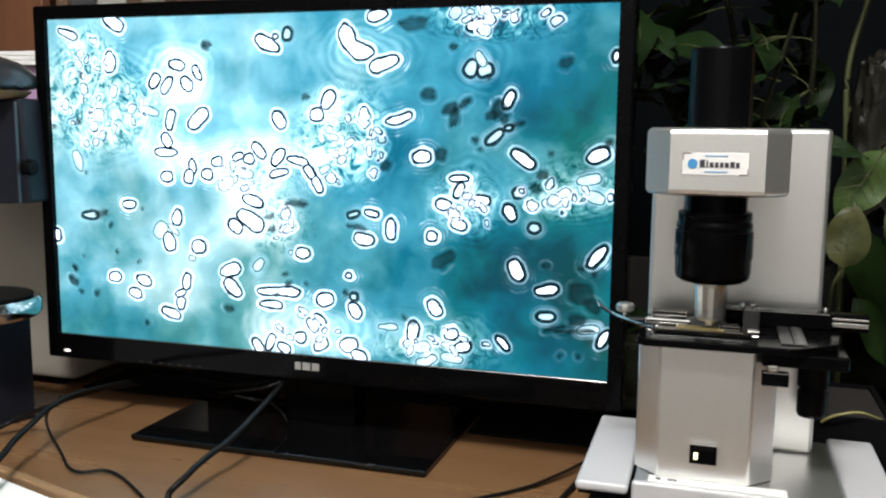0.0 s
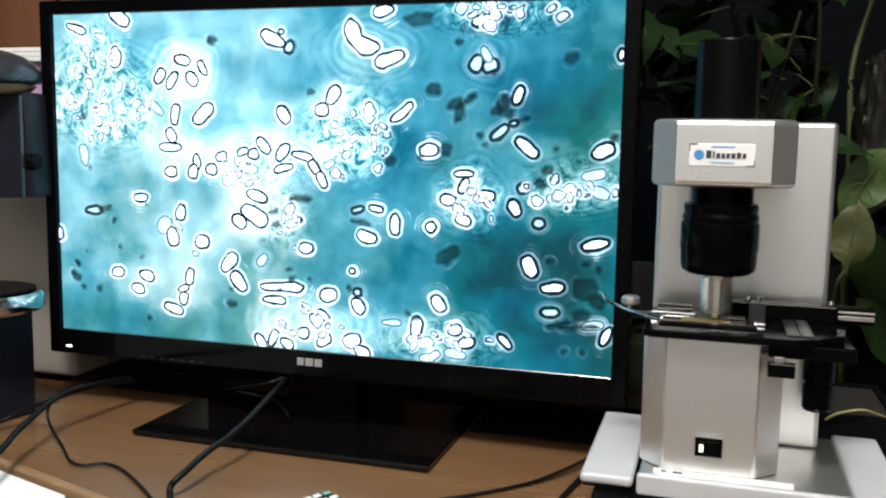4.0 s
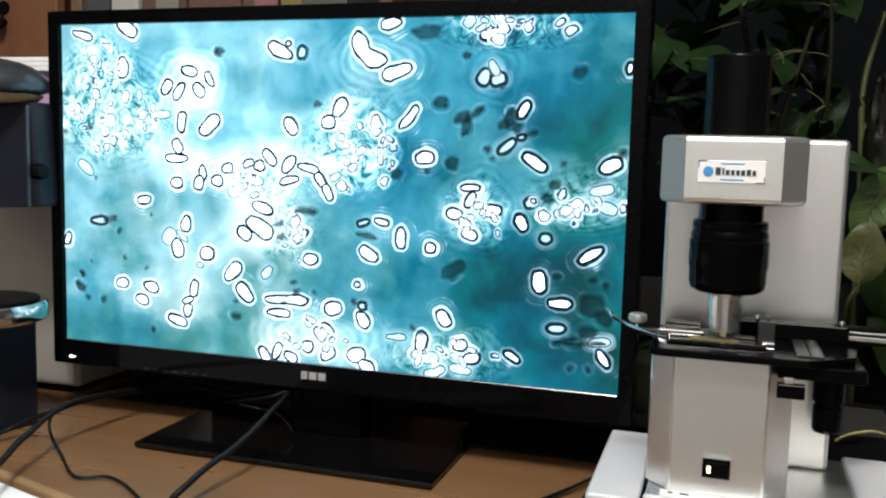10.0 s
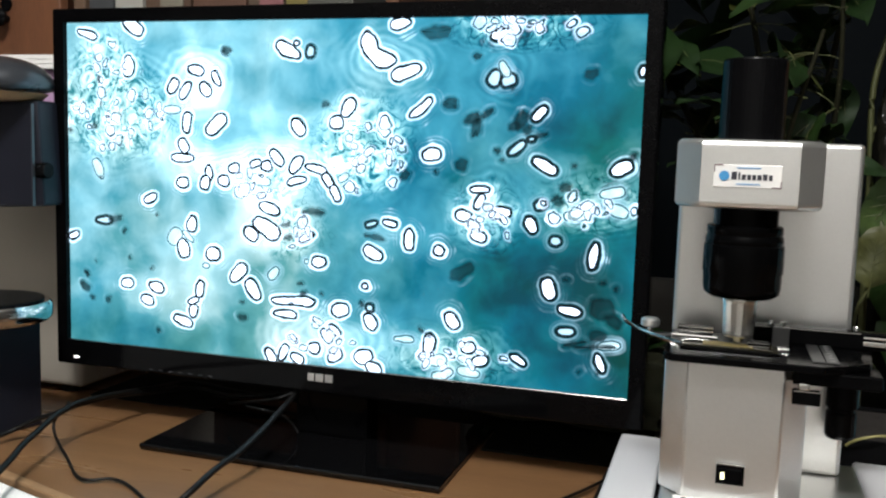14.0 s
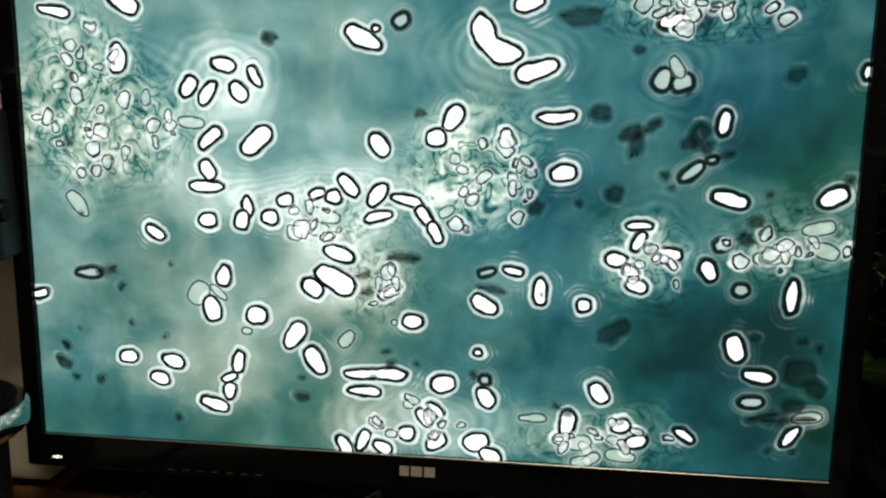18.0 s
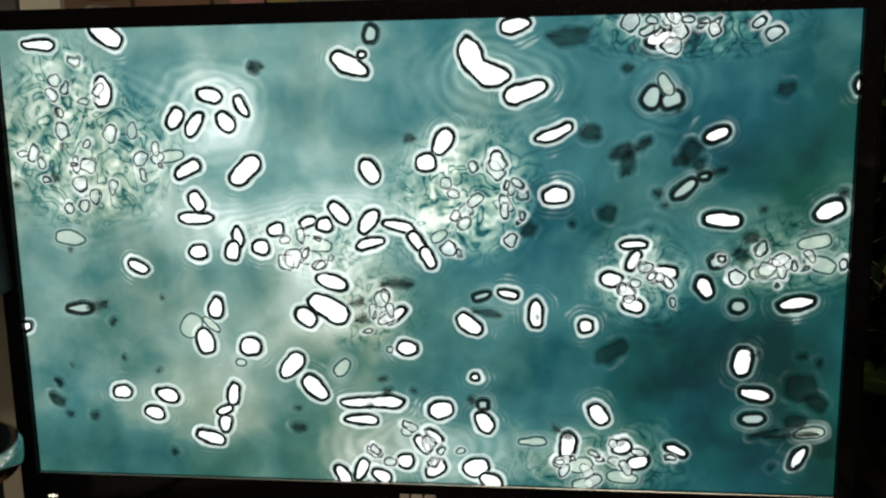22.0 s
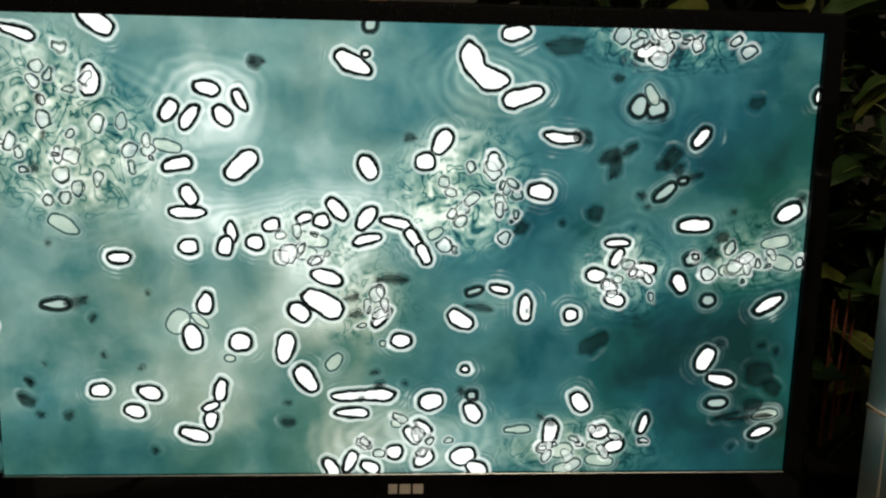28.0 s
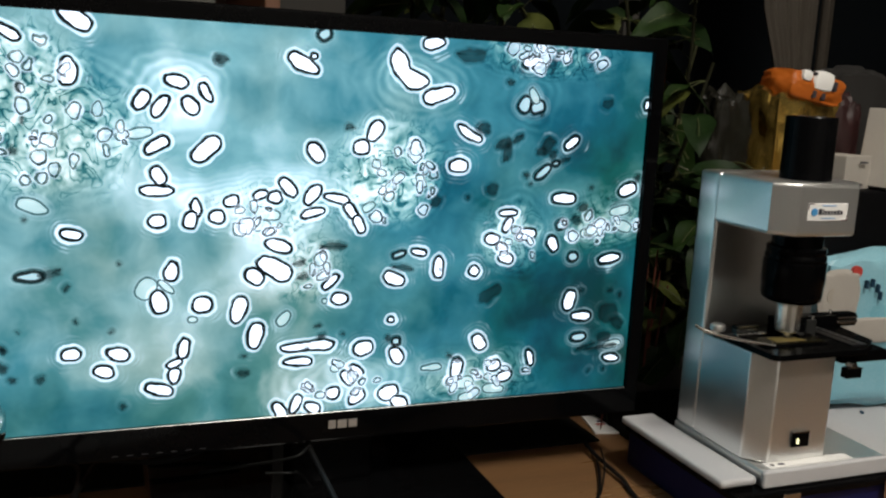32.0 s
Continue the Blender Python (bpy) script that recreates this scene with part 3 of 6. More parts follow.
WHITE, PALE, DARK, TEAL = (2.0, 2.4, 2.9), (0.88, 1.26, 1.46), (0.003, 0.008, 0.010), (0.012, 0.085, 0.105)
MURK, FAINT = (0.005, 0.024, 0.028), (1.3, 1.7, 1.8)
LOOKS = {
    "bright": shown("bright_cell", [(-20, WHITE), (-3.5, WHITE), (-2.8, DARK), (-0.4, DARK), (0.4, PALE), (1.8, WHITE), (3.8, PALE), (5.2, TEAL), (6.3, PALE), (7.6, PALE), (8.8, TEAL), (10.2, PALE), (13, PALE)],
                    [(-20, 1.0), (-0.2, 1.0), (0.5, 0.6), (1.5, 0.78), (2.8, 0.42), (4.2, 0.08), (5.4, 0.12), (6.1, 0.04), (7.2, 0.17), (8.2, 0.03), (8.9, 0.07), (9.6, 0.02), (10.8, 0.08), (13, 0.0)], 3.0, 1.3),
    "crisp": shown("crisp_cell", [(-20, WHITE), (-3.6, WHITE), (-2.9, DARK), (-0.2, DARK), (0.6, TEAL), (1.6, PALE), (3.6, PALE), (4.8, TEAL), (6.0, PALE), (7.4, PALE), (8.6, TEAL), (10.0, PALE), (13, PALE)],
                   [(-20, 1.0), (-0.2, 1.0), (0.6, 0.45), (1.7, 0.56), (3.2, 0.22), (4.4, 0.10), (5.2, 0.14), (5.9, 0.03), (7.0, 0.11), (8.0, 0.02), (8.7, 0.08), (9.5, 0.02), (10.6, 0.05), (13, 0.0)], 3.0, 1.1),
    "pale": shown("pale_cell", [(-20, FAINT), (-2.4, FAINT), (-1.7, TEAL), (-0.5, TEAL), (0.6, PALE), (12, PALE)],
                  [(-20, 0.55), (-2.4, 0.5), (-1.4, 0.85), (-0.5, 0.8), (0.6, 0.35), (2.5, 0.1), (4, 0.16), (6, 0.0), (12, 0.0)], 1.6, 0.9),
    "dark": shown("dark_ringed_cell", [(-20, PALE), (-4.2, PALE), (-3.0, DARK), (-0.3, DARK), (0.8, TEAL), (2.2, PALE), (12, PALE)],
                  [(-20, 0.8), (-3.8, 0.7), (-2.6, 0.95), (-0.4, 0.95), (0.8, 0.5), (2.2, 0.2), (4, 0.04), (5.2, 0.10), (7, 0.0), (12, 0.0)], 1.5, 0.9),
    "grain": shown("grain_ring", [(-20, WHITE), (-2.7, WHITE), (-1.9, DARK), (-0.3, DARK), (0.6, WHITE), (12, PALE)],
                   [(-20, 0.55), (-2.9, 0.55), (-2.0, 0.85), (-0.6, 0.80), (0.6, 0.55), (2, 0.25), (3.6, 0.0), (12, 0.0)], 3.6, 2.4),
    "speck": shown("dark_speck", [(-20, MURK), (-5.0, MURK), (-2.2, DARK), (0, MURK), (1.6, MURK), (3.4, PALE), (12, PALE)],
                   [(-20, 0.72), (-3.5, 0.82), (-1.8, 0.80), (-0.3, 0.50), (1.6, 0.18), (2.8, 0.02), (3.8, 0.05), (6, 0.0), (12, 0.0)], 2.2, 1.6),
}
REACH = {"bright": 0.013, "crisp": 0.013, "pale": 0.006, "dark": 0.007, "grain": 0.0036, "speck": 0.006}
layer = 0


def cell(u, v, length, width, angle, look_as="bright", name="cell", ragged=0.0, bend=None, waist=0.0):
    """A cell shown on the screen: a rounded outline at (u, v), with its rim and bright fringe."""
    look_as = "crisp" if look_as == "bright" and u > 0.19 else look_as
    global layer
    layer += 1
    rnd = random.Random(layer)
    a, b = length / 2, width / 2
    power = rnd.uniform(2.1, 2.6) + (0.2 if length > 1.7 * width else 0.0)
    bent = rnd.uniform(-0.12, 0.12) if bend is None else bend
    pear = rnd.uniform(-0.10, 0.10)
    bumps = [(rnd.uniform(0, 6.28), k, rnd.uniform(0.02, 0.035) / k ** 0.5 + ragged * rnd.uniform(0.5, 1)) for k in (2, 3, 5)]
    seg = 36
    rim = []
    for i in range(seg):
        t = 2 * math.pi * i / seg
        c, s = math.cos(t), math.sin(t)
        x, z = a * math.copysign(abs(c) ** (2 / power), c), b * math.copysign(abs(s) ** (2 / power), s)
        k = 1 + sum(h * math.sin(f * t + p) for p, f, h in bumps)
        x, z = x * k, z * k * (1 + pear * x / a) * (1 - waist * math.exp(-(x / (0.3 * a)) ** 2))
        if abs(bent) > 1e-3:
            big = a / bent
            x, z = (big - z) * math.sin(x / big), big - (big - z) * math.cos(x / big)
        rim.append(Vector((x, z)))
    lines = []
    core, fringe = -0.0012 - layer * 0.000006, -0.0002 - layer * 0.000006
    for d, y in ((-min(0.0045, b * 0.8), core), (0.0, core), (0.0, fringe), (REACH[look_as], fringe)):
        ring = []
        for i in range(seg):
            way = rim[(i + 1) % seg] - rim[i - 1]
            out = Vector((way.y, -way.x)).normalized()
            ring.append((rim[i] + out * d, y, d))
        lines.append(ring)
    bm = bmesh.new()
    uv = bm.loops.layers.uv.new("outline")
    deep = {}

    def vert(p, y, d):
        q = bm.verts.new((p.x, y, p.y))
        deep[q] = d
        return q
    rings = [[vert(*p) for p in ring] for ring in lines]
    mid = vert(Vector((0, 0)), core, -b)
    faces = [bm.faces.new((mid, rings[0][i], rings[0][(i + 1) % seg])) for i in range(seg)]
    for p, q in ((rings[0], rings[1]), (rings[2], rings[3])):
        faces += [bm.faces.new((p[i], q[i], q[(i + 1) % seg], p[(i + 1) % seg])) for i in range(seg)]
    for f in faces:
        for lp in f.loops:
            lp[uv].uv = ((max(-20, min(20, deep[lp.vert] * 1000)) + 20) / 40, 0.5)
    me = bpy.data.meshes.new(name)
    bm.to_mesh(me)
    bm.free()
    me.materials.append(LOOKS[look_as])
    ob = new(name, me)
    ob.parent = screen
    ob.matrix_basis = pose(u, 0, v, 0, -angle, 0)
    return ob


def speck(u, v, length, width, angle):
    return cell(u, v, length, width, angle, "speck", "speck", 0.05)


drift_1 = cell(-0.3176, 0.1868, 0.0316, 0.0122, -4, "bright")
cell(-0.2562, 0.1938, 0.0332, 0.0190, -35, "bright")
cell(-0.2633, 0.1465, 0.0286, 0.0178, 87, "bright")
cell(-0.1694, 0.1425, 0.0256, 0.0158, -12, "bright")
cell(-0.2006, 0.1231, 0.0231, 0.0160, 56, "bright")
cell(-0.1839, 0.1182, 0.0268, 0.0142, 58, "bright")
cell(-0.1565, 0.1202, 0.0219, 0.0165, -51, "bright")
cell(-0.1415, 0.1317, 0.0226, 0.0109, -59, "bright")
drift_4 = cell(-0.2069, 0.0915, 0.0265, 0.0125, 7, "pale")
drift_5 = cell(-0.1926, 0.0798, 0.0268, 0.0149, 28, "bright")
cell(-0.1421, 0.0780, 0.0360, 0.0193, 42, "bright")
cell(-0.1863, 0.0530, 0.0215, 0.0161, -62, "bright")
cell(-0.1879, 0.0377, 0.0344, 0.0128, -2, "bright")
cell(-0.1873, 0.0084, 0.0198, 0.0157, 0, "bright")
drift_10 = cell(-0.2425, -0.0054, 0.0214, 0.0126, -25, "bright")
drift_11 = cell(-0.3042, 0.0207, 0.0293, 0.0144, -5, "pale")
cell(-0.3011, -0.0434, 0.0267, 0.0125, 1, "dark")
cell(-0.1509, 0.0209, 0.0219, 0.0131, 97, "bright")
cell(-0.1567, 0.0095, 0.0203, 0.0159, 87, "bright")
cell(-0.1179, 0.0278, 0.0185, 0.0144, 10, "bright")
cell(-0.1312, 0.0125, 0.0185, 0.0164, 0, "bright")
cell(-0.0888, 0.0342, 0.0175, 0.0115, 19, "bright")
cell(-0.0751, 0.0322, 0.0162, 0.0152, -0, "bright")
cell(-0.0822, 0.0151, 0.0284, 0.0139, -15, "pale")
cell(-0.0926, 0.0047, 0.0296, 0.0150, -10, "pale")
cell(-0.0605, 0.0419, 0.0260, 0.0146, -46, "bright")
cell(-0.0363, 0.0346, 0.0267, 0.0158, 54, "bright")
cell(-0.0355, 0.0161, 0.0267, 0.0116, 12, "bright")
cell(-0.0107, 0.0307, 0.0308, 0.0125, -12, "bright")
cell(0.0049, 0.0172, 0.0250, 0.0135, -51, "bright")
cell(0.0138, 0.0041, 0.0224, 0.0144, -61, "bright")
cell(0.0237, 0.0220, 0.0165, 0.0096, 30, "pale")
drift_25 = cell(-0.0340, 0.0777, 0.0247, 0.0169, -58, "bright")
cell(0.0280, 0.1015, 0.0272, 0.0172, 59, "bright")
cell(0.0144, 0.0844, 0.0193, 0.0173, -0, "bright")
drift_27 = cell(0.1192, 0.1064, 0.0352, 0.0118, 19, "bright")
drift_28 = cell(0.1208, 0.0565, 0.0242, 0.0164, 5, "bright")
cell(0.0576, 0.1604, 0.0566, 0.0231, -44, "bright", bend=1.3, waist=0.16)
cell(0.0964, 0.1408, 0.0378, 0.0184, 19, "bright")
cell(-0.0482, 0.1648, 0.0354, 0.0179, -25, "bright")
cell(-0.0376, 0.1728, 0.0091, 0.0083, -1, "bright")
drift_32 = cell(-0.0295, 0.1893, 0.0162, 0.0140, 78, "dark")
cell(0.0883, 0.1931, 0.0261, 0.0147, 13, "bright")
cell(0.2030, 0.1802, 0.0261, 0.0145, 7, "bright")
cell(0.1962, 0.1346, 0.0211, 0.0179, 71, "dark")
cell(0.2121, 0.1326, 0.0200, 0.0162, 20, "dark")
cell(0.2074, 0.1442, 0.0207, 0.0121, -59, "pale")
drift_36 = cell(0.3545, 0.1416, 0.0149, 0.0102, 84, "bright")
drift_37 = cell(0.2477, 0.1044, 0.0244, 0.0134, 22, "bright")
cell(0.2391, 0.0711, 0.0115, 0.0092, 10, "dark")
cell(0.2239, 0.0607, 0.0266, 0.0120, 39, "dark")
drift_38 = cell(0.2550, 0.0361, 0.0320, 0.0153, -3, "bright")
drift_39 = cell(0.3381, 0.0429, 0.0273, 0.0170, 27, "bright")
cell(0.1843, 0.0151, 0.0257, 0.0104, 3, "bright")
cell(0.1845, 0.0014, 0.0227, 0.0129, 62, "bright")
cell(0.2077, -0.0090, 0.0283, 0.0149, 9, "bright")
cell(0.1664, -0.0140, 0.0216, 0.0159, 0, "bright")
cell(0.1795, -0.0240, 0.0182, 0.0122, -30, "bright")
cell(0.1853, -0.0360, 0.0208, 0.0141, -20, "bright")
cell(0.2425, -0.0202, 0.0222, 0.0150, -64, "bright")
cell(0.2910, -0.0076, 0.0292, 0.0141, 9, "pale")
cell(0.3326, -0.0004, 0.0268, 0.0147, -15, "pale")
cell(0.3273, 0.0177, 0.0286, 0.0139, 11, "pale")
cell(0.2526, 0.0016, 0.0170, 0.0132, 21, "dark")
drift_50 = cell(0.3153, -0.0333, 0.0317, 0.0140, 11, "bright")
cell(0.2698, -0.0357, 0.0162, 0.0134, 1, "dark")
cell(-0.0697, -0.0175, 0.0305, 0.0158, -15, "bright")
cell(-0.0736, -0.0411, 0.0409, 0.0227, -30, "bright")
cell(-0.0940, -0.0488, 0.0239, 0.0172, -36, "bright")
drift_55 = cell(-0.0152, -0.0460, 0.0245, 0.0126, 40, "bright")
cell(0.0590, -0.0289, 0.0183, 0.0098, 16, "dark")
cell(0.0815, -0.0272, 0.0194, 0.0108, -10, "bright")
cell(0.1043, -0.0442, 0.0266, 0.0149, 95, "bright")
drift_59 = cell(0.0481, -0.0537, 0.0263, 0.0165, -41, "bright")
drift_60 = cell(0.1464, -0.0545, 0.0155, 0.0135, 1, "bright")
cell(-0.1746, -0.0411, 0.0230, 0.0160, 81, "bright")
cell(-0.1979, -0.0577, 0.0257, 0.0201, 57, "pale")
cell(-0.1859, -0.0721, 0.0266, 0.0186, -75, "bright")
cell(-0.1792, -0.0565, 0.0209, 0.0086, -41, "pale")
cell(-0.1448, -0.0761, 0.0230, 0.0190, 1, "bright")
cell(-0.1544, -0.0908, 0.0114, 0.0083, 1, "pale")
drift_66 = cell(-0.1087, -0.0931, 0.0309, 0.0183, 45, "bright")
drift_67 = cell(-0.0887, -0.1129, 0.0310, 0.0186, -43, "bright")
cell(-0.0636, -0.0943, 0.0210, 0.0139, 45, "pale")
drift_69 = cell(-0.0051, -0.0755, 0.0220, 0.0159, -4, "bright")
cell(-0.0210, -0.0773, 0.0071, 0.0070, 91, "pale")
cell(0.0529, -0.1008, 0.0104, 0.0084, 1, "bright")
cell(-0.0374, -0.1248, 0.0596, 0.0151, 2, "bright", waist=0.28)
cell(-0.0480, -0.1413, 0.0325, 0.0126, -1, "bright")
cell(-0.2672, -0.1204, 0.0201, 0.0137, 9, "bright")
cell(-0.2246, -0.1221, 0.0243, 0.0170, -11, "bright")
cell(-0.2375, -0.1390, 0.0215, 0.0151, -9, "bright")
cell(-0.1628, -0.1197, 0.0238, 0.0143, 82, "bright")
cell(-0.1716, -0.1353, 0.0189, 0.0105, 23, "bright")
cell(-0.1724, -0.1492, 0.0198, 0.0136, 87, "bright")
cell(-0.1869, -0.1614, 0.0292, 0.0152, -14, "bright")
cell(0.0225, -0.1312, 0.0253, 0.0179, 12, "bright")
cell(0.0160, -0.1548, 0.0204, 0.0116, -46, "bright")
cell(0.0064, -0.1629, 0.0215, 0.0135, -51, "bright")
cell(-0.0096, -0.1792, 0.0187, 0.0166, 2, "bright")
cell(0.0165, -0.1853, 0.0244, 0.0159, 37, "bright")
cell(0.0603, -0.1416, 0.0243, 0.0168, -56, "bright")
cell(0.0595, -0.1252, 0.0127, 0.0113, 1, "dark")
cell(-0.0084, -0.1512, 0.0111, 0.0105, 2, "pale")
cell(-0.0662, -0.1933, 0.0251, 0.0148, -62, "bright")
cell(-0.0496, -0.1884, 0.0254, 0.0130, 65, "bright")
cell(-0.0319, -0.1932, 0.0224, 0.0150, -25, "bright")
cell(0.0530, -0.1825, 0.0256, 0.0200, 23, "bright")
cell(0.0663, -0.1953, 0.0240, 0.0166, -30, "bright")
cell(0.1019, -0.1576, 0.0263, 0.0103, 2, "pale")
cell(0.1320, -0.1608, 0.0260, 0.0169, 81, "bright")
cell(0.1423, -0.1781, 0.0234, 0.0144, 15, "pale")
cell(0.1782, -0.1605, 0.0205, 0.0150, 18, "bright")
cell(0.1913, -0.1740, 0.0215, 0.0150, 18, "bright")
cell(0.1786, -0.1878, 0.0278, 0.0124, -9, "pale")
cell(0.1449, -0.1952, 0.0205, 0.0115, 7, "pale")
drift_99 = cell(0.2232, -0.1618, 0.0222, 0.0111, -25, "bright")
cell(0.1577, -0.1315, 0.0239, 0.0172, -51, "bright")
drift_101 = cell(0.2748, -0.0833, 0.0273, 0.0177, 83, "bright")
drift_102 = cell(0.2864, -0.1111, 0.0294, 0.0145, -7, "bright")
cell(0.2850, -0.1324, 0.0229, 0.0129, 1, "dark")
cell(0.3312, -0.1437, 0.0272, 0.0120, 7, "pale")
drift_104 = cell(0.3232, -0.1664, 0.0244, 0.0123, 60, "bright")
drift_110 = cell(-0.3482, -0.0728, 0.0183, 0.0125, 10, "bright")
speck(0.1738, 0.0917, 0.0188, 0.0129, 20)
speck(0.1785, 0.0807, 0.0228, 0.0100, 81)
speck(0.1903, 0.0970, 0.0159, 0.0083, 35)
speck(0.2283, 0.0911, 0.0212, 0.0155, 57)
speck(0.2201, 0.0835, 0.0142, 0.0100, -0)
speck(0.2348, 0.0811, 0.0142, 0.0100, 62)
speck(0.2492, 0.0747, 0.0149, 0.0073, 20)
speck(0.1632, 0.0423, 0.0155, 0.0140, -0)
speck(0.1488, 0.1070, 0.0172, 0.0127, -1)
speck(0.2996, 0.1395, 0.0163, 0.0122, -1)
speck(0.3225, -0.1049, 0.0279, 0.0245, 12)
speck(0.3353, -0.1174, 0.0215, 0.0143, -30)
speck(0.1301, 0.1833, 0.0331, 0.0167, -1)
speck(0.1673, -0.0763, 0.0305, 0.0176, 32)
speck(-0.3292, -0.1287, 0.0113, 0.0179, 65)
speck(-0.3184, -0.1420, 0.0099, 0.0088, 1)
speck(0.3180, -0.1341, 0.0191, 0.0149, 1)
speck(0.2947, -0.1446, 0.0257, 0.0070, 18)
speck(0.3177, -0.1465, 0.0410, 0.0070, 5)
speck(-0.0145, -0.0191, 0.0313, 0.0089, 0)
speck(-0.0485, -0.0358, 0.0160, 0.0070, 11)
speck(-0.1264, 0.1650, 0.0136, 0.0092, -1)
speck(0.0636, -0.0436, 0.0250, 0.0079, -5)
speck(0.0972, 0.0283, 0.0131, 0.0124, -0)
speck(0.0006, 0.1041, 0.0114, 0.0084, -1)
speck(-0.1047, -0.1501, 0.0135, 0.0096, 1)
speck(0.2703, 0.0073, 0.0161, 0.0122, 0)
speck(-0.2833, -0.0406, 0.0216, 0.0102, 10)
speck(0.2787, 0.0213, 0.0133, 0.0093, 0)
speck(0.3469, 0.0555, 0.0104, 0.0072, 64)
speck(-0.0450, -0.0508, 0.0129, 0.0071, 1)


def granules(u, v, ru, rv, count, seed):
    """Small rings and grains strewn through a clump."""
    rnd = random.Random(seed)
    for _ in range(count):
        a, r = rnd.uniform(0, 2 * math.pi), rnd.uniform(0, 1) ** 0.6
        size = rnd.uniform(0.008, 0.018)
        cell(u + ru * r * math.cos(a), v + rv * r * math.sin(a), size, size * rnd.uniform(0.5, 0.9), rnd.uniform(0, 180), "grain", "granule", 0.012)


granules(-0.284, 0.085, 0.075, 0.042, 22, 1)
granules(-0.300, 0.150, 0.035, 0.026, 8, 2)
granules(0.050, 0.050, 0.048, 0.045, 20, 3)
granules(0.232, 0.186, 0.07, 0.012, 16, 4)
granules(0.300, 0.002, 0.055, 0.022, 13, 5)
granules(-0.090, 0.010, 0.040, 0.016, 13, 6)
granules(-0.030, -0.050, 0.030, 0.025, 8, 7)
granules(0.170, -0.175, 0.055, 0.018, 14, 8)
granules(0.200, -0.020, 0.025, 0.022, 8, 9)
granules(-0.005, -0.165, 0.06, 0.02, 12, 10)

# small murky dots out of focus in the liquid
dots = random.Random(77)
for u0, u1, v0, v1, count in ((-0.34, -0.20, -0.18, -0.03, 9), (-0.35, -0.30, 0.0, 0.19, 5), (0.10, 0.34, -0.19, -0.04, 8), (0.10, 0.34, 0.02, 0.17, 6), (-0.13, 0.05, -0.16, -0.08, 6)):
    for _ in range(count):
        size = dots.uniform(0.005, 0.010)
        speck(dots.uniform(u0, u1), dots.uniform(v0, v1), size, size * dots.uniform(0.55, 0.95), dots.uniform(0, 180))

# ---- the microscope on its case ----
case = thing("equipment_case", (0.48, -0.1, 0.0), "navy blue flat equipment case with a black lid under the microscope", "case")
part("shell", Box(0.368, 0.62, -0.205, 0.0, 0.0, 0.044, 0.004), NAVY, case)
part("lid", Box(0.362, 0.625, -0.212, 0.004, 0.0442, 0.0545, 0.003), SATIN_BLACK, case, "black lid")
for x in (0.42, 0.56):
    part("clasp", Box(x, x + 0.022, -0.2145, -0.2125, 0.030, 0.052, 0.001), CHROME, case, "small bright clasp")

scope = thing("microscope", (0.457, -0.12, 0.055), "grey metal upright microscope with a black objective housing and stage", "microscope")
part("base_slab", Box(0.350, 0.3955, -0.2000, -0.008, 0.0585, 0.0675, 0.0035, 3), WHITE_PAINT, scope, "white painted side slab of the base")
part("base_slab", Box(0.573, 0.615, -0.1975, -0.010, 0.0585, 0.0675, 0.0035, 3), WHITE_PAINT, scope, "white painted side slab of the base")
part("slab_pad", Box(0.353, 0.393, -0.197, -0.011, 0.0555, 0.0584), MATT_BLACK, scope)
part("slab_pad", Box(0.576, 0.612, -0.1945, -0.013, 0.0555, 0.0584), MATT_BLACK, scope)
part("foot", Box(0.400, 0.570, -0.203, -0.045, 0.0555, 0.0735, 0.003, 3), ALU, scope)
part("foot_lip", Box(0.399, 0.571, -0.2060, -0.1985, 0.0556, 0.0745, 0.0026, 3), WHITE_PAINT, scope, "white front lip of the foot")
part("foot_label", Box(0.412, 0.5245, -0.1975, -0.1845, 0.0736, 0.0742), STICKER, scope, "long white label on the foot")
part("foot_label_mark", Lathe(0.4205, -0.191, [(0.0026, 0.0742), (0.0026, 0.0744)], 16), GUNMETAL, scope)
part("foot_label_mark", Box(0.428, 0.436, -0.1935, -0.1890, 0.0742, 0.0744), INK_DARK, scope)


def chamfered(x0, x1, y0, y1, c):
    return [(x0 + c, y0), (x1 - c, y0), (x1, y0 + c), (x1, y1), (x0, y1), (x0, y0 + c)]


part("pillar", Box(0.3985, 0.553, -0.0845, -0.05, 0.0736, 0.3735, 0.004, 3), ALU, scope, "tall brushed metal pillar")
part("lamp_housing", Prism(chamfered(0.398, 0.513, -0.1865, -0.085, 0.02), 0.0745, 0.1918, 0.0015), ALU, scope, "chamfered lower lamp housing")
bm = Prism(chamfered(0.3982, 0.513, -0.1885, -0.085, 0.02), 0.3175, 0.3732)
rims = [e for e in bm.edges if abs(e.verts[0].co.z - e.verts[1].co.z) < 1e-6]
bmesh.ops.bevel(bm, geom=rims, offset=0.005, segments=4, profile=0.5, affect="EDGES")
part("head", bm, ALU_PALE, scope, "chamfered grey head block")
sticker = part("name_label", Box(0.4285, 0.4800, -0.1894, -0.18845, 0.3350, 0.3530, 0.0004), STICKER, scope, "white name label with dark bars and a blue disc")
part("blue_disc", Lathe(0.4365, 0, [(0.0040, -0.1900), (0.0040, -0.1893)], 24, "y", 0.3440), INK_BLUE, sticker)
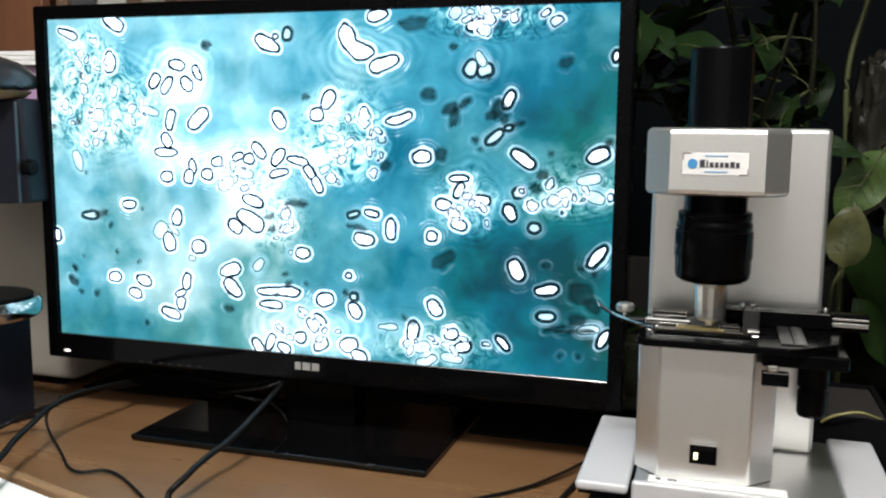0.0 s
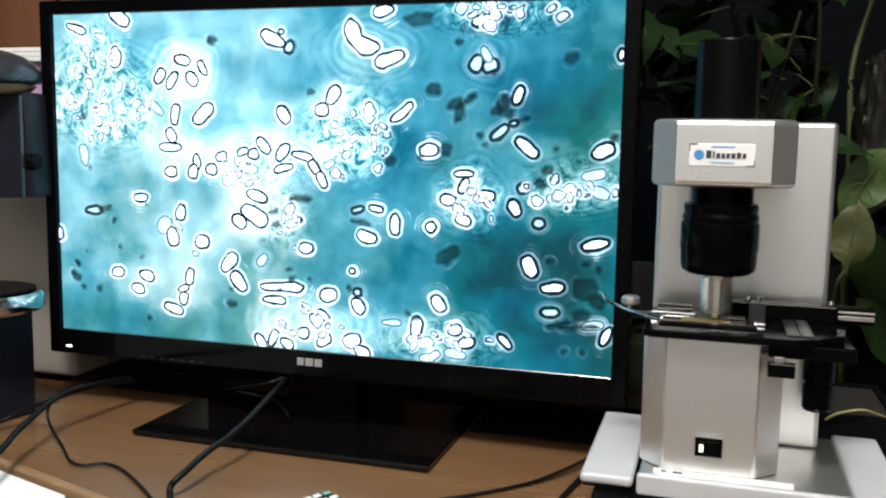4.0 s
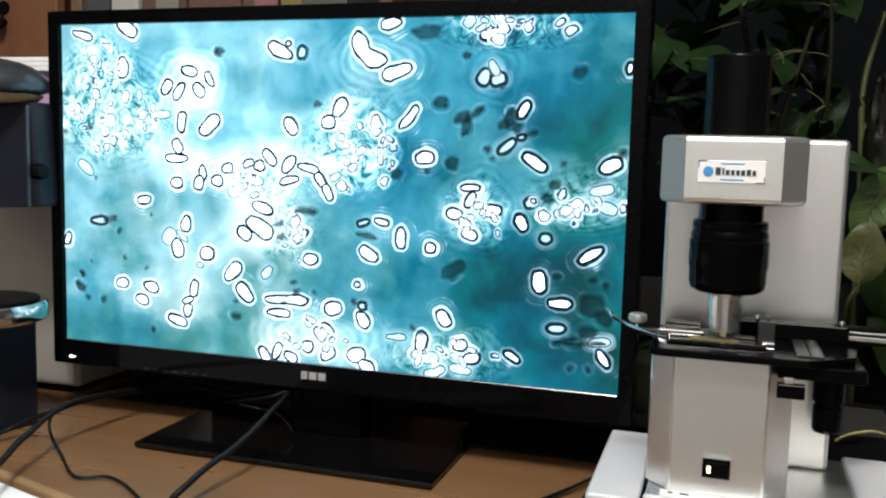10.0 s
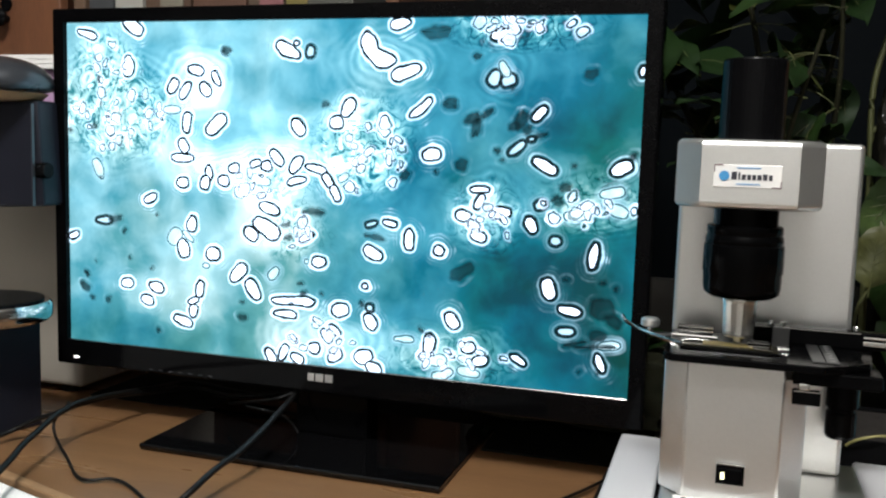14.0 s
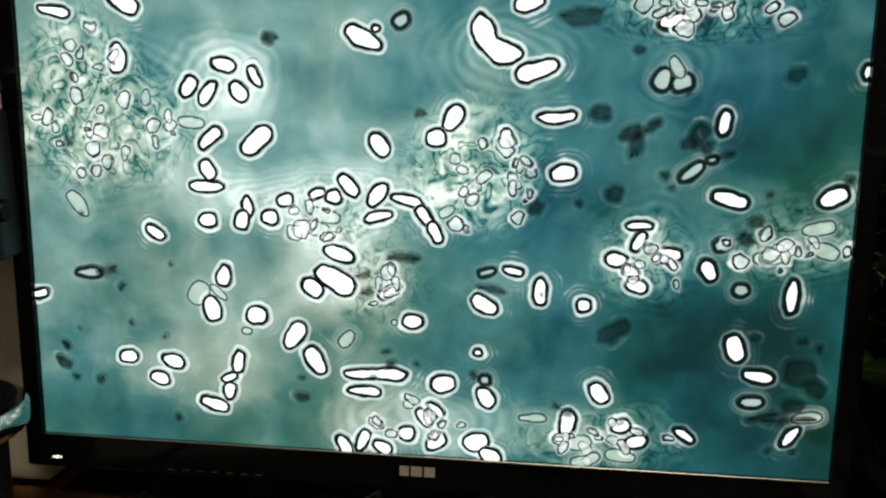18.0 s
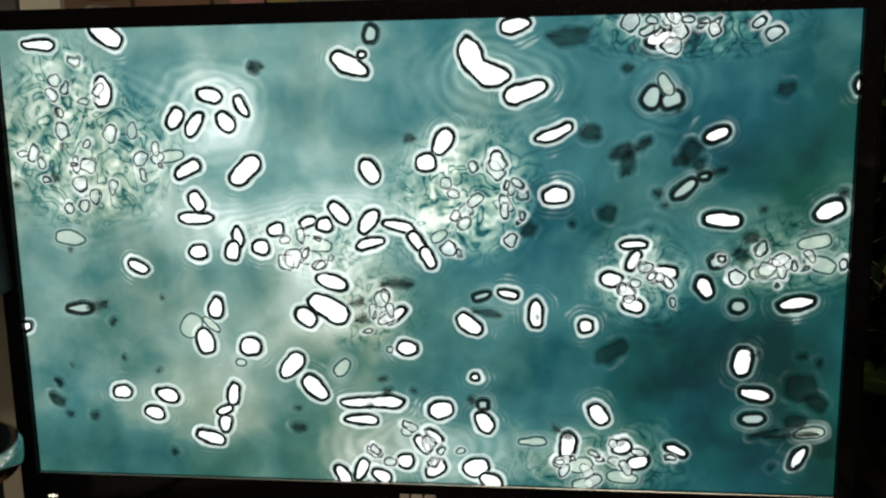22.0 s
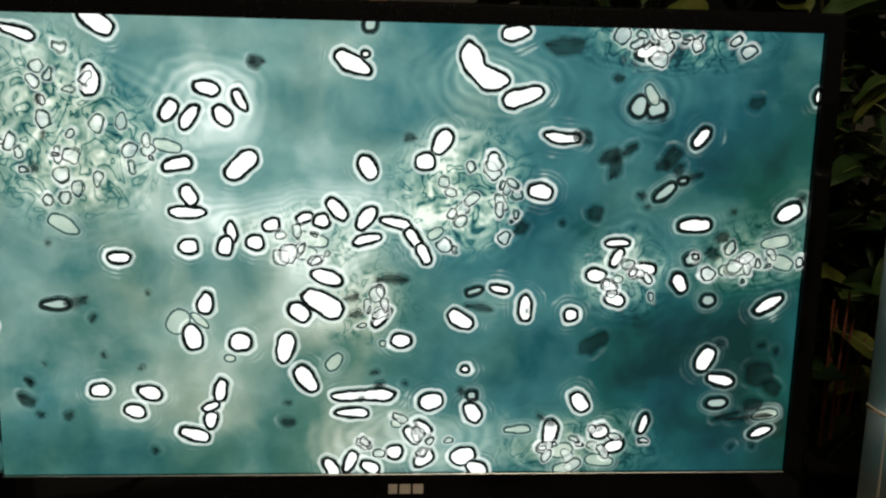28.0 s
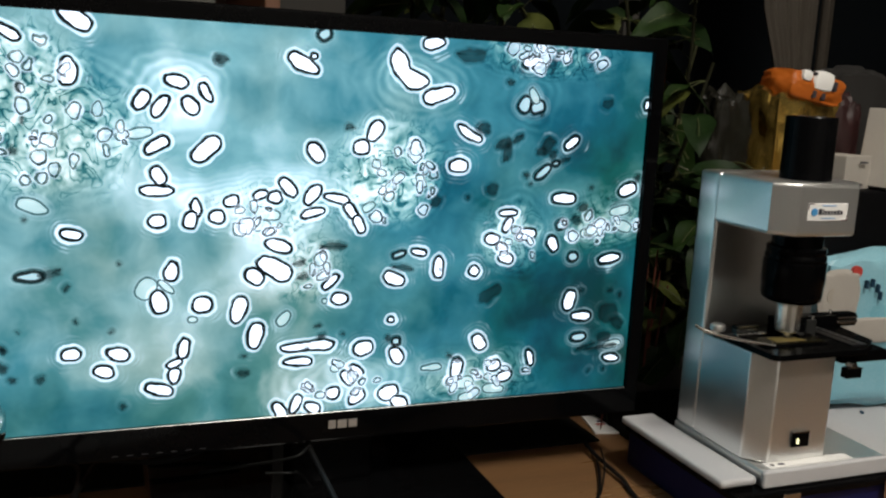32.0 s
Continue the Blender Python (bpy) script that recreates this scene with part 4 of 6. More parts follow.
for i, (w, h) in enumerate(((0.0042, 0.0062), (0.0016, 0.0058), (0.0032, 0.0042), (0.0028, 0.0042), (0.0028, 0.0042), (0.0032, 0.0042), (0.0034, 0.0048), (0.0028, 0.0042))):
    x = 0.4420 + sum((0.0042, 0.0016, 0.0032, 0.0028, 0.0028, 0.0032, 0.0034, 0.0028)[:i]) + i * 0.0010
    part("name_bar", Box(x, x + w, -0.1899, -0.18935, 0.3412, 0.3412 + h), INK_DARK, sticker)
for x, z, sx, sz in ((0.4285, 0.3500, 1, 1), (0.4792, 0.3352, -1, -1)):
    part("corner_mark", Box(x if sx > 0 else x - 0.0062, x + 0.0070 if sx > 0 else x + 0.0008, -0.1898, -0.18935, z + 0.0022 if sz > 0 else z, z + 0.0030 if sz > 0 else z + 0.0008), PURPLE_INK, sticker)
    part("corner_mark", Box(x, x + 0.0008, -0.1898, -0.18935, z - 0.0030 if sz > 0 else z + 0.0009, z + 0.0021 if sz > 0 else z + 0.0052), PURPLE_INK, sticker)
for z in (0.3372, 0.3500):
    part("small_print_bar", Box(0.446, 0.464, -0.1898, -0.18935, z, z + 0.0009), INK_BLUE, sticker)
bm = Lathe(0.456, -0.150, [(0.0262, 0.3733), (0.0258, 0.4375), (0.0250, 0.4390), (0.020, 0.4392)], 48)
part("camera_tube", bm, SATIN_BLACK, scope, "black camera tube on the head")
bm = Lathe(0.456, -0.150, [(0.0262, 0.3174), (0.0262, 0.3030), (0.0272, 0.3015)], 48)
part("nosepiece_neck", bm, BLACK_METAL, scope)
bm = Lathe(0.456, -0.150, [(0.0285, 0.3032), (0.0306, 0.3020), (0.0308, 0.2962), (0.0302, 0.2955), (0.0302, 0.2945), (0.0312, 0.2935), (0.0318, 0.2890), (0.0311, 0.2882), (0.0311, 0.2872), (0.0324, 0.2862), (0.0326, 0.2640), (0.0318, 0.2625), (0.0316, 0.2510), (0.0305, 0.2455), (0.026, 0.2425)], 56)
part("objective_housing", bm, BLACK_METAL, scope, "black ribbed objective housing")
bm = Lathe(0.456, -0.150, [(0.0156, 0.2430), (0.0156, 0.2398), (0.0147, 0.2392), (0.0145, 0.2375), (0.0126, 0.2092), (0.0118, 0.2080), (0.0050, 0.2078), (0.0042, 0.2026)], 18)
part("objective", bm, STEEL, scope, "tapered chrome objective")

stage = part("stage", Prism([(0.398, -0.1960), (0.404, -0.2020), (0.520, -0.2010), (0.536, -0.190), (0.558, -0.172), (0.570, -0.092), (0.398, -0.092)], 0.1920, 0.1985, 0.0012), BLACK_METAL, scope, "black mechanical stage")
part("scale_bar", Box(0.513, 0.533, -0.187, -0.112, 0.1987, 0.1995), GUNMETAL, stage, "dull steel scale bar")
part("scale_groove", Box(0.5225, 0.5235, -0.186, -0.113, 0.1995, 0.1998), BLACK_METAL, stage)
for i in range(7):
    part("scale_mark", Box(0.5265, 0.5305, -0.180 + i * 0.010, -0.1793 + i * 0.010, 0.1995, 0.1998), SILVER_INK, stage)
part("slide_bed", Box(0.410, 0.490, -0.176, -0.140, 0.1986, 0.2002, 0.0005), BLACK_METAL, stage)
part("slide", Box(0.412, 0.488, -0.172, -0.147, 0.2003, 0.2016, 0.0003), GLASS_SLIDE, stage, "yellowish glass slide")
part("smear", Box(0.428, 0.468, -0.168, -0.151, 0.2016, 0.2019), SMEAR, stage, "dried yellow smear on the slide")
part("slide_holder", Box(0.406, 0.436, -0.130, -0.122, 0.1986, 0.2065, 0.001), GUNMETAL, stage, "steel slide holder bar")
part("holder_edge", Box(0.406, 0.436, -0.1305, -0.1300, 0.2080, 0.2095), CHROME, stage)
part("holder_edge", Box(0.406, 0.436, -0.1305, -0.1300, 0.2050, 0.2062), CHROME, stage)
part("holder_plate", Box(0.406, 0.436, -0.1299, -0.122, 0.2066, 0.2096), BLACK_METAL, stage)
part("slide_holder", Box(0.400, 0.440, -0.1395, -0.1325, 0.1986, 0.2035, 0.001), CHROME, stage, "bright slide holder bar")
part("clip_plate", Box(0.4835, 0.4970, -0.150, -0.147, 0.2010, 0.2185, 0.0006), GUNMETAL, stage, "dark upright clip plate")
part("clip_foot", Box(0.4825, 0.4975, -0.154, -0.1385, 0.1986, 0.2010, 0.0006), CHROME, stage, "bright foot of the clip plate")
part("clip_screw", Lathe(0.4915, -0.1485, [(0.0012, 0.2180), (0.0012, 0.2215), (0.0030, 0.2217), (0.0030, 0.2232)], 12), CHROME, stage)
part("slide_clip", Box(0.464, 0.481, -0.162, -0.152, 0.2017, 0.2060, 0.0008), BLACK_METAL, stage)
part("clip_edge", Box(0.464, 0.481, -0.1626, -0.1621, 0.2022, 0.2030), CHROME, stage)
part("clip_edge", Box(0.464, 0.481, -0.1626, -0.1621, 0.2048, 0.2056), CHROME, stage)
part("cross_rail", Box(0.470, 0.588, -0.118, -0.104, 0.1986, 0.2135, 0.0012), BLACK_METAL, stage, "black cross rail of the stage")
part("rail_edge", Box(0.470, 0.556, -0.1186, -0.1181, 0.2122, 0.2130), CHROME, stage)
part("rail_end", Box(0.558, 0.5875, -0.1200, -0.1182, 0.2025, 0.2065, 0.0005), CHROME, stage, "bright end plate of the rail")
part("rail_end", Box(0.558, 0.5875, -0.1200, -0.1182, 0.2085, 0.2105, 0.0005), CHROME, stage, "bright end plate of the rail")
for x in (0.484, 0.553):
    part("screw", Lathe(x, -0.111, [(0.0024, 0.2135), (0.0024, 0.2168), (0.0018, 0.2175)], 12), CHROME, stage)
lever = part("slide_lever", Tube([(0.3560, -0.1240, 0.2125), (0.3600, -0.1310, 0.2095), (0.3720, -0.1430, 0.2060), (0.3900, -0.1640, 0.2045), (0.4110, -0.1863, 0.2040)], 0.0020, 0.0016), CHROME, stage, "curved metal slide lever")
part("lever_knob", Lathe(0.3815, -0.1290, [(0.0060, 0.2060), (0.0080, 0.2075), (0.0084, 0.2100), (0.0080, 0.2125), (0.0060, 0.2140), (0.002, 0.2142)], 28), ALU, stage, "round bright lever knob")
part("lever_pivot", Lathe(0.3815, -0.1290, [(0.0022, 0.2010), (0.0022, 0.2062)], 12), CHROME, stage)
part("lever_arm", Box(0.378, 0.408, -0.1330, -0.1250, 0.1988, 0.2012, 0.0008), GUNMETAL, stage)
part("knob_bracket", Box(0.499, 0.565, -0.1900, -0.085, 0.1800, 0.1919, 0.0015), BLACK_METAL, stage)
part("stage_lock", Box(0.4985, 0.5195, -0.1990, -0.190, 0.1660, 0.1775, 0.001), BLACK_METAL, stage)
part("stage_lock_plate", Box(0.4995, 0.5195, -0.1995, -0.1991, 0.1768, 0.1776), CHROME, stage)
part("lock_screw", Box(0.503, 0.511, -0.1995, -0.1905, 0.1780, 0.1835, 0.0008), CHROME, stage)
bm = Lathe(0.5475, -0.105, [(0.0135, 0.1800), (0.0135, 0.1450), (0.0115, 0.1430), (0.0115, 0.1412), (0.0128, 0.1395), (0.0128, 0.1200), (0.0115, 0.1172)], 32)
part("coaxial_knob", bm, SATIN_BLACK, stage, "black coaxial stage drive knob")
switch = part("rocker_switch", Box(0.4450, 0.4672, -0.1900, -0.1879, 0.0905, 0.1070, 0.0006), SATIN_BLACK, scope, "black rocker switch")
part("rocker", Box(0.4470, 0.4652, -0.1916, -0.1899, 0.0922, 0.1045, 0.0008), GLOSS_BLACK, switch)
part("switch_lens", Box(0.4486, 0.4518, -0.1921, -0.1914, 0.0952, 0.1012), SWITCH_LIGHT, switch, "glowing yellow switch lens")
part("switch_rim", Box(0.4450, 0.4672, -0.1905, -0.1880, 0.1071, 0.1080), CHROME, switch)

# ---- the black instrument with a round glass stage beside the monitor ----
instr = thing("optical_instrument", (-0.43, -0.08, 0.0), "black boxy optical instrument with a round glass stage and slate dome", "instrument")
part("lower_box", Box(-0.50, -0.372, -0.150, -0.03, 0.0, 0.140, 0.003, turn=Euler((0, 0, radians(-14)))), INDIGO, instr)
part("stage_plate", Lathe(-0.390, -0.105, [(0.062, 0.140), (0.072, 0.1415), (0.075, 0.146), (0.075, 0.160), (0.072, 0.164), (0.050, 0.1645), (0.01, 0.1645)], 64), CHROME, instr, "round bright-rimmed stage plate")
part("glass_disc", Lathe(-0.390, -0.105, [(0.066, 0.1647), (0.066, 0.1668), (0.060, 0.1672)], 64), NIGHT_GLASS, instr, "dark glass disc")
part("support_rod", Lathe(-0.442, -0.055, [(0.004, 0.150), (0.004, 0.285)], 16), SLATE, instr)
part("upper_box", Box(-0.512, -0.362, -0.052, 0.03, 0.270, 0.399, 0.004, turn=Euler((0, radians(-3), radians(6)))), INDIGO, instr, "black upper box of the instrument")
part("box_edge", Box(-0.3625, -0.3608, -0.055, -0.051, 0.275, 0.398), SLATE, instr)
bm = Lathe(0, -0.04, [(0.010, -0.3650), (0.010, -0.352), (0.009, -0.350)], 20, "x", 0.318)
part("side_knob", bm, SATIN_BLACK, instr)
bm = Lathe(-0.430, -0.045, [(0.055, 0.412), (0.070, 0.415), (0.0735, 0.419), (0.0735, 0.4235), (0.0715, 0.430), (0.067, 0.4365), (0.060, 0.4425), (0.051, 0.4475), (0.040, 0.4515), (0.028, 0.4545), (0.014, 0.4562), (0.004, 0.4566)], 64)
part("dome", bm, SLATE, instr, "slate-grey metal dome")
bm = Lathe(-0.430, -0.045, [(0.05, 0.4015), (0.058, 0.4045), (0.066, 0.4115)], 48)
part("dome_underside", bm, TAN_EDGE, instr, "tan underside of the dome")

# ---- beige tower and shelf behind ----
tower = thing("computer_tower", (-0.52, 0.2, 0.0), "aged beige computer tower with a dark slot, behind the instrument", "computer")
part("case", Box(-0.64, -0.40, 0.075, 0.42, 0.012, 0.395, 0.006, 3), BEIGE, tower)
part("drive_slot", Box(-0.62, -0.402, 0.0725, 0.0748, 0.355, 0.385, 0.0006), SATIN_BLACK, tower, "dark drive slot")
part("seam", Box(-0.639, -0.401, 0.0738, 0.0748, 0.3440, 0.3460), SATIN_BLACK, tower)
for x in (-0.62, -0.44):
    for y in (0.1, 0.38):
        part("foot", Lathe(x, y, [(0.012, 0.0), (0.012, 0.012)], 16), RUBBER, tower)
part("side_seam", Box(-0.3998, -0.3990, 0.15, 0.152, 0.02, 0.385), SATIN_BLACK, tower)
PURPLE = material("lilac_card", (0.42, 0.27, 0.44), 0.6, scale=20, mottle=0.2)
single("lilac_box", Box(-0.60, -0.413, 0.10, 0.30, 0.395, 0.4525, 0.002), PURPLE, (-0.5, 0.2, 0.395), "flat lilac card box on the tower", "box")
for i in range(3):
    z = 0.4530 + i * 0.0065
    single("paper_pad", Box(-0.61 + 0.004 * i, -0.408 - 0.005 * (i % 3), 0.09, 0.30, z, z + 0.006, 0.0008), STICKER, (-0.5, 0.2, z), "white paper pad in a pile on the lilac box", "paper", "pile of paper pads")

hutch = thing("wooden_shelf", (-0.5, 0.55, 0.0), "red-brown wooden shelf unit behind the monitor", "shelf")
part("back_board", Box(-1.2, -0.02, 0.66, 0.68, 0.0, 1.3), RED_WOOD, hutch)
part("shelf_board", Box(-1.2, -0.02, 0.28, 0.66, 0.50, 0.525, 0.002), RED_WOOD, hutch)
part("shelf_board", Box(-1.2, -0.02, 0.28, 0.66, 0.92, 0.945, 0.002), RED_WOOD, hutch)
for x in (-1.2, -0.04):
    part("side_board", Box(x, x + 0.02, 0.28, 0.66, 0.0, 1.3, 0.002), RED_WOOD, hutch)
door = part("door", Box(-1.16, -0.595, 0.272, 0.292, 0.40, 0.90, 0.003), RED_WOOD, hutch, "red-brown cupboard door")
part("door_knob", Lathe(-0.70, 0, [(0.006, 0.272), (0.006, 0.262), (0.014, 0.258), (0.016, 0.250), (0.011, 0.244)], 24, "y", 0.550), SATIN_BLACK, door, "dark round door knob")
part("door_plate", Lathe(-0.70, 0, [(0.011, 0.2718), (0.011, 0.2690)], 20, "y", 0.573), SATIN_BLACK, door)


def upright(name, x, w, z, h, colour, label, category, y=0.30, d=0.16):
    m = material(name + "_card", colour, 0.6, scale=25, mottle=0.3, bump=0.05)
    return single(name, Box(x, x + w, y, y + d, z, z + h, 0.0015), m, (x + w / 2, y + d / 2, z), label, category, "things on the shelf")


upright("tan_book", -0.592, 0.022, 0.526, 0.20, (0.10, 0.06, 0.035), "tan book upright on the shelf", "book")
upright("dark_box", -0.562, 0.046, 0.526, 0.17, (0.035, 0.037, 0.040), "dark grey box on the shelf", "box")
upright("white_box", -0.512, 0.052, 0.526, 0.15, (0.30, 0.29, 0.26), "cream white box on the shelf", "box")
upright("brown_box", -0.455, 0.082, 0.526, 0.16, (0.065, 0.035, 0.020), "dark brown box on the shelf", "box")
upright("red_brown_box", -0.368, 0.092, 0.526, 0.14, (0.085, 0.040, 0.024), "red-brown box on the shelf", "box")
upright("ochre_box", -0.272, 0.060, 0.526, 0.13, (0.07, 0.045, 0.028), "ochre box on the shelf", "box")
upright("grey_box", -0.208, 0.110, 0.526, 0.16, (0.065, 0.065, 0.055), "dull grey-green box on the shelf", "box")
upright("picture_card", -0.425, 0.042, 0.560, 0.08, (0.16, 0.145, 0.11), "small pale picture card against a brown box", "card", 0.2945, 0.003)
upright("pink_card", -0.250, 0.040, 0.530, 0.09, (0.20, 0.08, 0.085), "pink card leaning on the shelf", "card", 0.2945, 0.003)
upright("yellow_card", -0.205, 0.035, 0.530, 0.07, (0.15, 0.12, 0.03), "yellow card leaning on the shelf", "card", 0.2945, 0.003)

# ---- cables on the desk ----
def cable(points, r, label):
    bm = Tube(points, r, seg=8, steps=10)
    return single("cable", bm, RUBBER, (points[0][0], points[0][1], 0), label, "cable", "cables on the desk")


cable([(-0.2115, -0.3545, 0.0120), (-0.2081, -0.3069, 0.0260), (-0.2326, -0.2391, 0.0320), (-0.2480, -0.2031, 0.0360), (-0.2568, -0.1727, 0.0400), (-0.2702, -0.1222, 0.0460), (-0.2728, -0.0812, 0.0460), (-0.2685, -0.0141, 0.0400), (-0.2579, 0.0410, 0.0320), (-0.2402, 0.1055, 0.0220), (-0.17, 0.10, 0.020), (-0.09, 0.13, 0.030)], 0.0034, "thick black cable arching over the desk")
cable([(-0.3588, -0.1739, 0.0060), (-0.3480, -0.1183, 0.0120), (-0.3348, -0.1055, 0.0200), (-0.3119, -0.1029, 0.0300), (-0.2780, -0.1132, 0.0440), (-0.2698, -0.0847, 0.0500), (-0.2659, -0.0173, 0.0440), (-0.2637, 0.0492, 0.0340), (-0.2616, 0.1382, 0.0200), (-0.15, 0.13, 0.016), (-0.06, 0.14, 0.030)], 0.0028, "black cable running behind the monitor stand")
cable([(-0.0405, -0.2530, 0.0030), (-0.0614, -0.2349, 0.0030), (-0.0874, -0.2140, 0.0030), (-0.1291, -0.1850, 0.0030), (-0.1564, -0.1768, 0.0040), (-0.1753, -0.1887, 0.0040), (-0.1970, -0.1824, 0.0040), (-0.2356, -0.1496, 0.0060), (-0.2783, -0.1173, 0.0140), (-0.2920, -0.1055, 0.0260), (-0.2858, -0.1044, 0.0380), (-0.2815, -0.0998, 0.0440), (-0.3043, -0.0655, 0.0400)], 0.0017, "thin black cable curling across the desk")
cable([(-0.0230, -0.2561, 0.0040), (-0.0404, -0.2322, 0.0060), (-0.0437, -0.2253, 0.0120), (-0.0397, -0.2215, 0.0180), (-0.0356, -0.2082, 0.0240), (-0.0355, -0.1881, 0.0280), (-0.0339, -0.1644, 0.0320), (-0.0297, -0.1436, 0.0360), (-0.0278, -0.0996, 0.0450), (-0.0303, -0.0565, 0.0530), (-0.0336, -0.0084, 0.0620), (-0.0364, 0.0193, 0.0680)], 0.0034, "thick black cable arching over the stand base")
cable([(0.1757, -0.1750, 0.0030), (0.2107, -0.1506, 0.0030), (0.2400, -0.1219, 0.0030), (0.2824, -0.0779, 0.0030), (0.3054, -0.0421, 0.0040), (0.3263, -0.0016, 0.0050), (0.3430, 0.0370, 0.0050)], 0.0015, "thin black cable leading to the microscope case")
cable([(0.1713, -0.1709, 0.0030), (0.2069, -0.1476, 0.0030), (0.2419, -0.1181, 0.0030), (0.2827, -0.0799, 0.0050), (0.3087, -0.0451, 0.0080), (0.3279, -0.0145, 0.0110), (0.3445, 0.0226, 0.0120)], 0.0013, "thin black cable leading to the microscope case")
cable([(0.3142, -0.1408, 0.0030), (0.3198, -0.1102, 0.0030), (0.3257, -0.0772, 0.0040), (0.3312, -0.0481, 0.0060), (0.3332, 0.0148, 0.0080), (0.3381, 0.0500, 0.0100)], 0.0026, "black cable beside the case")
cable([(-0.1449, 0.0360, 0.0300), (-0.0966, 0.0087, 0.0450), (-0.0523, -0.0156, 0.0600), (-0.0350, -0.0056, 0.0660)], 0.0018, "thin black cable hanging by the stand neck")
cable([(-0.0841, -0.0262, 0.0500), (-0.0584, -0.0318, 0.0500), (-0.0482, -0.0095, 0.0400), (-0.0380, -0.0004, 0.0280), (-0.0295, 0.0004, 0.0160)], 0.0013, "thin black cable hanging by the stand neck")

# ---- the remote control and the printed card ----
remote = thing("remote_control", (0.15, -0.25, 0.0), "black remote control with pale and coloured buttons on the desk", "remote")
GREEN_KEY = material("green_key", (0.16, 0.42, 0.34), 0.5, bump=0)
ORANGE_KEY = material("orange_key", (0.60, 0.22, 0.06), 0.5, bump=0)


def on_remote(u, v):
    """A place on the remote control: u across it, v along it, from its far corner."""
    return (0.108 - 0.514 * u + 0.858 * v, -0.192 - 0.858 * u - 0.514 * v)


part("body", Prism([on_remote(*p) for p in ((0.004, 0), (0.044, 0), (0.048, 0.004), (0.048, 0.136), (0.044, 0.14), (0.004, 0.14), (0, 0.136), (0, 0.004))], 0.0, 0.0165, 0.003), SATIN_BLACK, remote)
for r in range(9):
    for c in range(4):
        u, v = 0.0035 + c * 0.0105, 0.006 + r * 0.0125
        bm = Prism([on_remote(*p) for p in ((u, v), (u + 0.0082, v), (u + 0.0082, v + 0.0062), (u, v + 0.0062))], 0.0165, 0.0186, 0.0012, 2)
        part("key", bm, GREEN_KEY if (r, c) in ((0, 0), (3, 2)) else ORANGE_KEY if (r, c) == (0, 3) else STICKER, remote)
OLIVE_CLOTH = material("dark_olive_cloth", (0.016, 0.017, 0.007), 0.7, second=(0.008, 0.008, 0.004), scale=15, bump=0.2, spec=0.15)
card = thing("printed_card", (0.42, 0.12, 0.0), "white printed card with red and black marks behind the case", "card")
part("sheet", Box(0.385, 0.46, 0.085, 0.15, 0.0, 0.003, 0.0006, turn=Euler((0, 0, radians(-12)))), STICKER, card)
RED_INK = material("red_ink", (0.50, 0.05, 0.04), 0.5, bump=0)
for x, y, w, m in ((0.395, 0.115, 0.012, RED_INK), (0.410, 0.110, 0.009, INK_DARK), (0.420, 0.106, 0.012, INK_DARK), (0.402, 0.125, 0.008, INK_DARK)):
    part("mark", Box(x, x + w, y, y + 0.006, 0.0031, 0.0034), m, card)

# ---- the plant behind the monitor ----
# leaf greens darkened: the weak light on the plants is put into the colour
LEAF = [material("shade_dark_leaf_" + k, c, 0.5, second=d, scale=14, fine=90, bump=0.15, spec=0.12) for k, c, d in (
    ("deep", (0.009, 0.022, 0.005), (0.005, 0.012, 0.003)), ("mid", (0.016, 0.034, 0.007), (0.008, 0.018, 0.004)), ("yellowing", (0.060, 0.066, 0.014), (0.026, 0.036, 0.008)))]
VEIN = material("leaf_stalk", (0.06, 0.065, 0.02), 0.5, scale=30)
# stems darkened the same way, shade in the base colour
STEM = material("shade_dark_stem", (0.016, 0.016, 0.007), 0.7, second=(0.008, 0.008, 0.004), scale=40, spec=0.1)
DRY = material("dry_yellow_stalk", (0.34, 0.32, 0.12), 0.55, second=(0.22, 0.19, 0.06), scale=60, bump=0.1)
POT = material("terracotta_pot", (0.03, 0.02, 0.014), 0.7, scale=15)


def leaf_mesh(name, length, width, droop, mat):
    bm = bmesh.new()
    rows = []
    n = 9
    for i in range(n + 1):
        t = i / n
        w = width / 2 * math.sin(math.pi * t ** 0.85) ** 0.8 * (1 - 0.25 * t) if 0 < t < 1 else 0.0006
        x, z = length * t, -droop * length * t * t
        rows.append([bm.verts.new((x, s * w, z + abs(s) * w * 0.28 + 0.004 * math.sin(9 * t + 2 * s))) for s in (-1, -0.5, 0, 0.5, 1)])
    for a, b in zip(rows, rows[1:]):
        for j in range(4):
            bm.faces.new((a[j], a[j + 1], b[j + 1], b[j]))
    me = finish(name, bm, [mat, VEIN])
    me.set_sharp_from_angle(angle=math.pi)
    me.polygons.foreach_set("use_smooth", [True] * len(me.polygons))
    return me


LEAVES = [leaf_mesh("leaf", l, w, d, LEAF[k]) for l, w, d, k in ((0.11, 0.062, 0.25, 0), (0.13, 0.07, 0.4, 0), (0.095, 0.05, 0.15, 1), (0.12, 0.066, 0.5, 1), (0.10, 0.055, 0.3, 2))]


def stalk_mesh():
    return finish("leaf_stalk", Tube([(-0.05, 0, -0.012), (-0.02, 0, -0.002), (0.05, 0, -0.002), (0.095, 0, -0.022)], 0.0013, 0.0006, 5, 3), VEIN)


STALK = stalk_mesh()


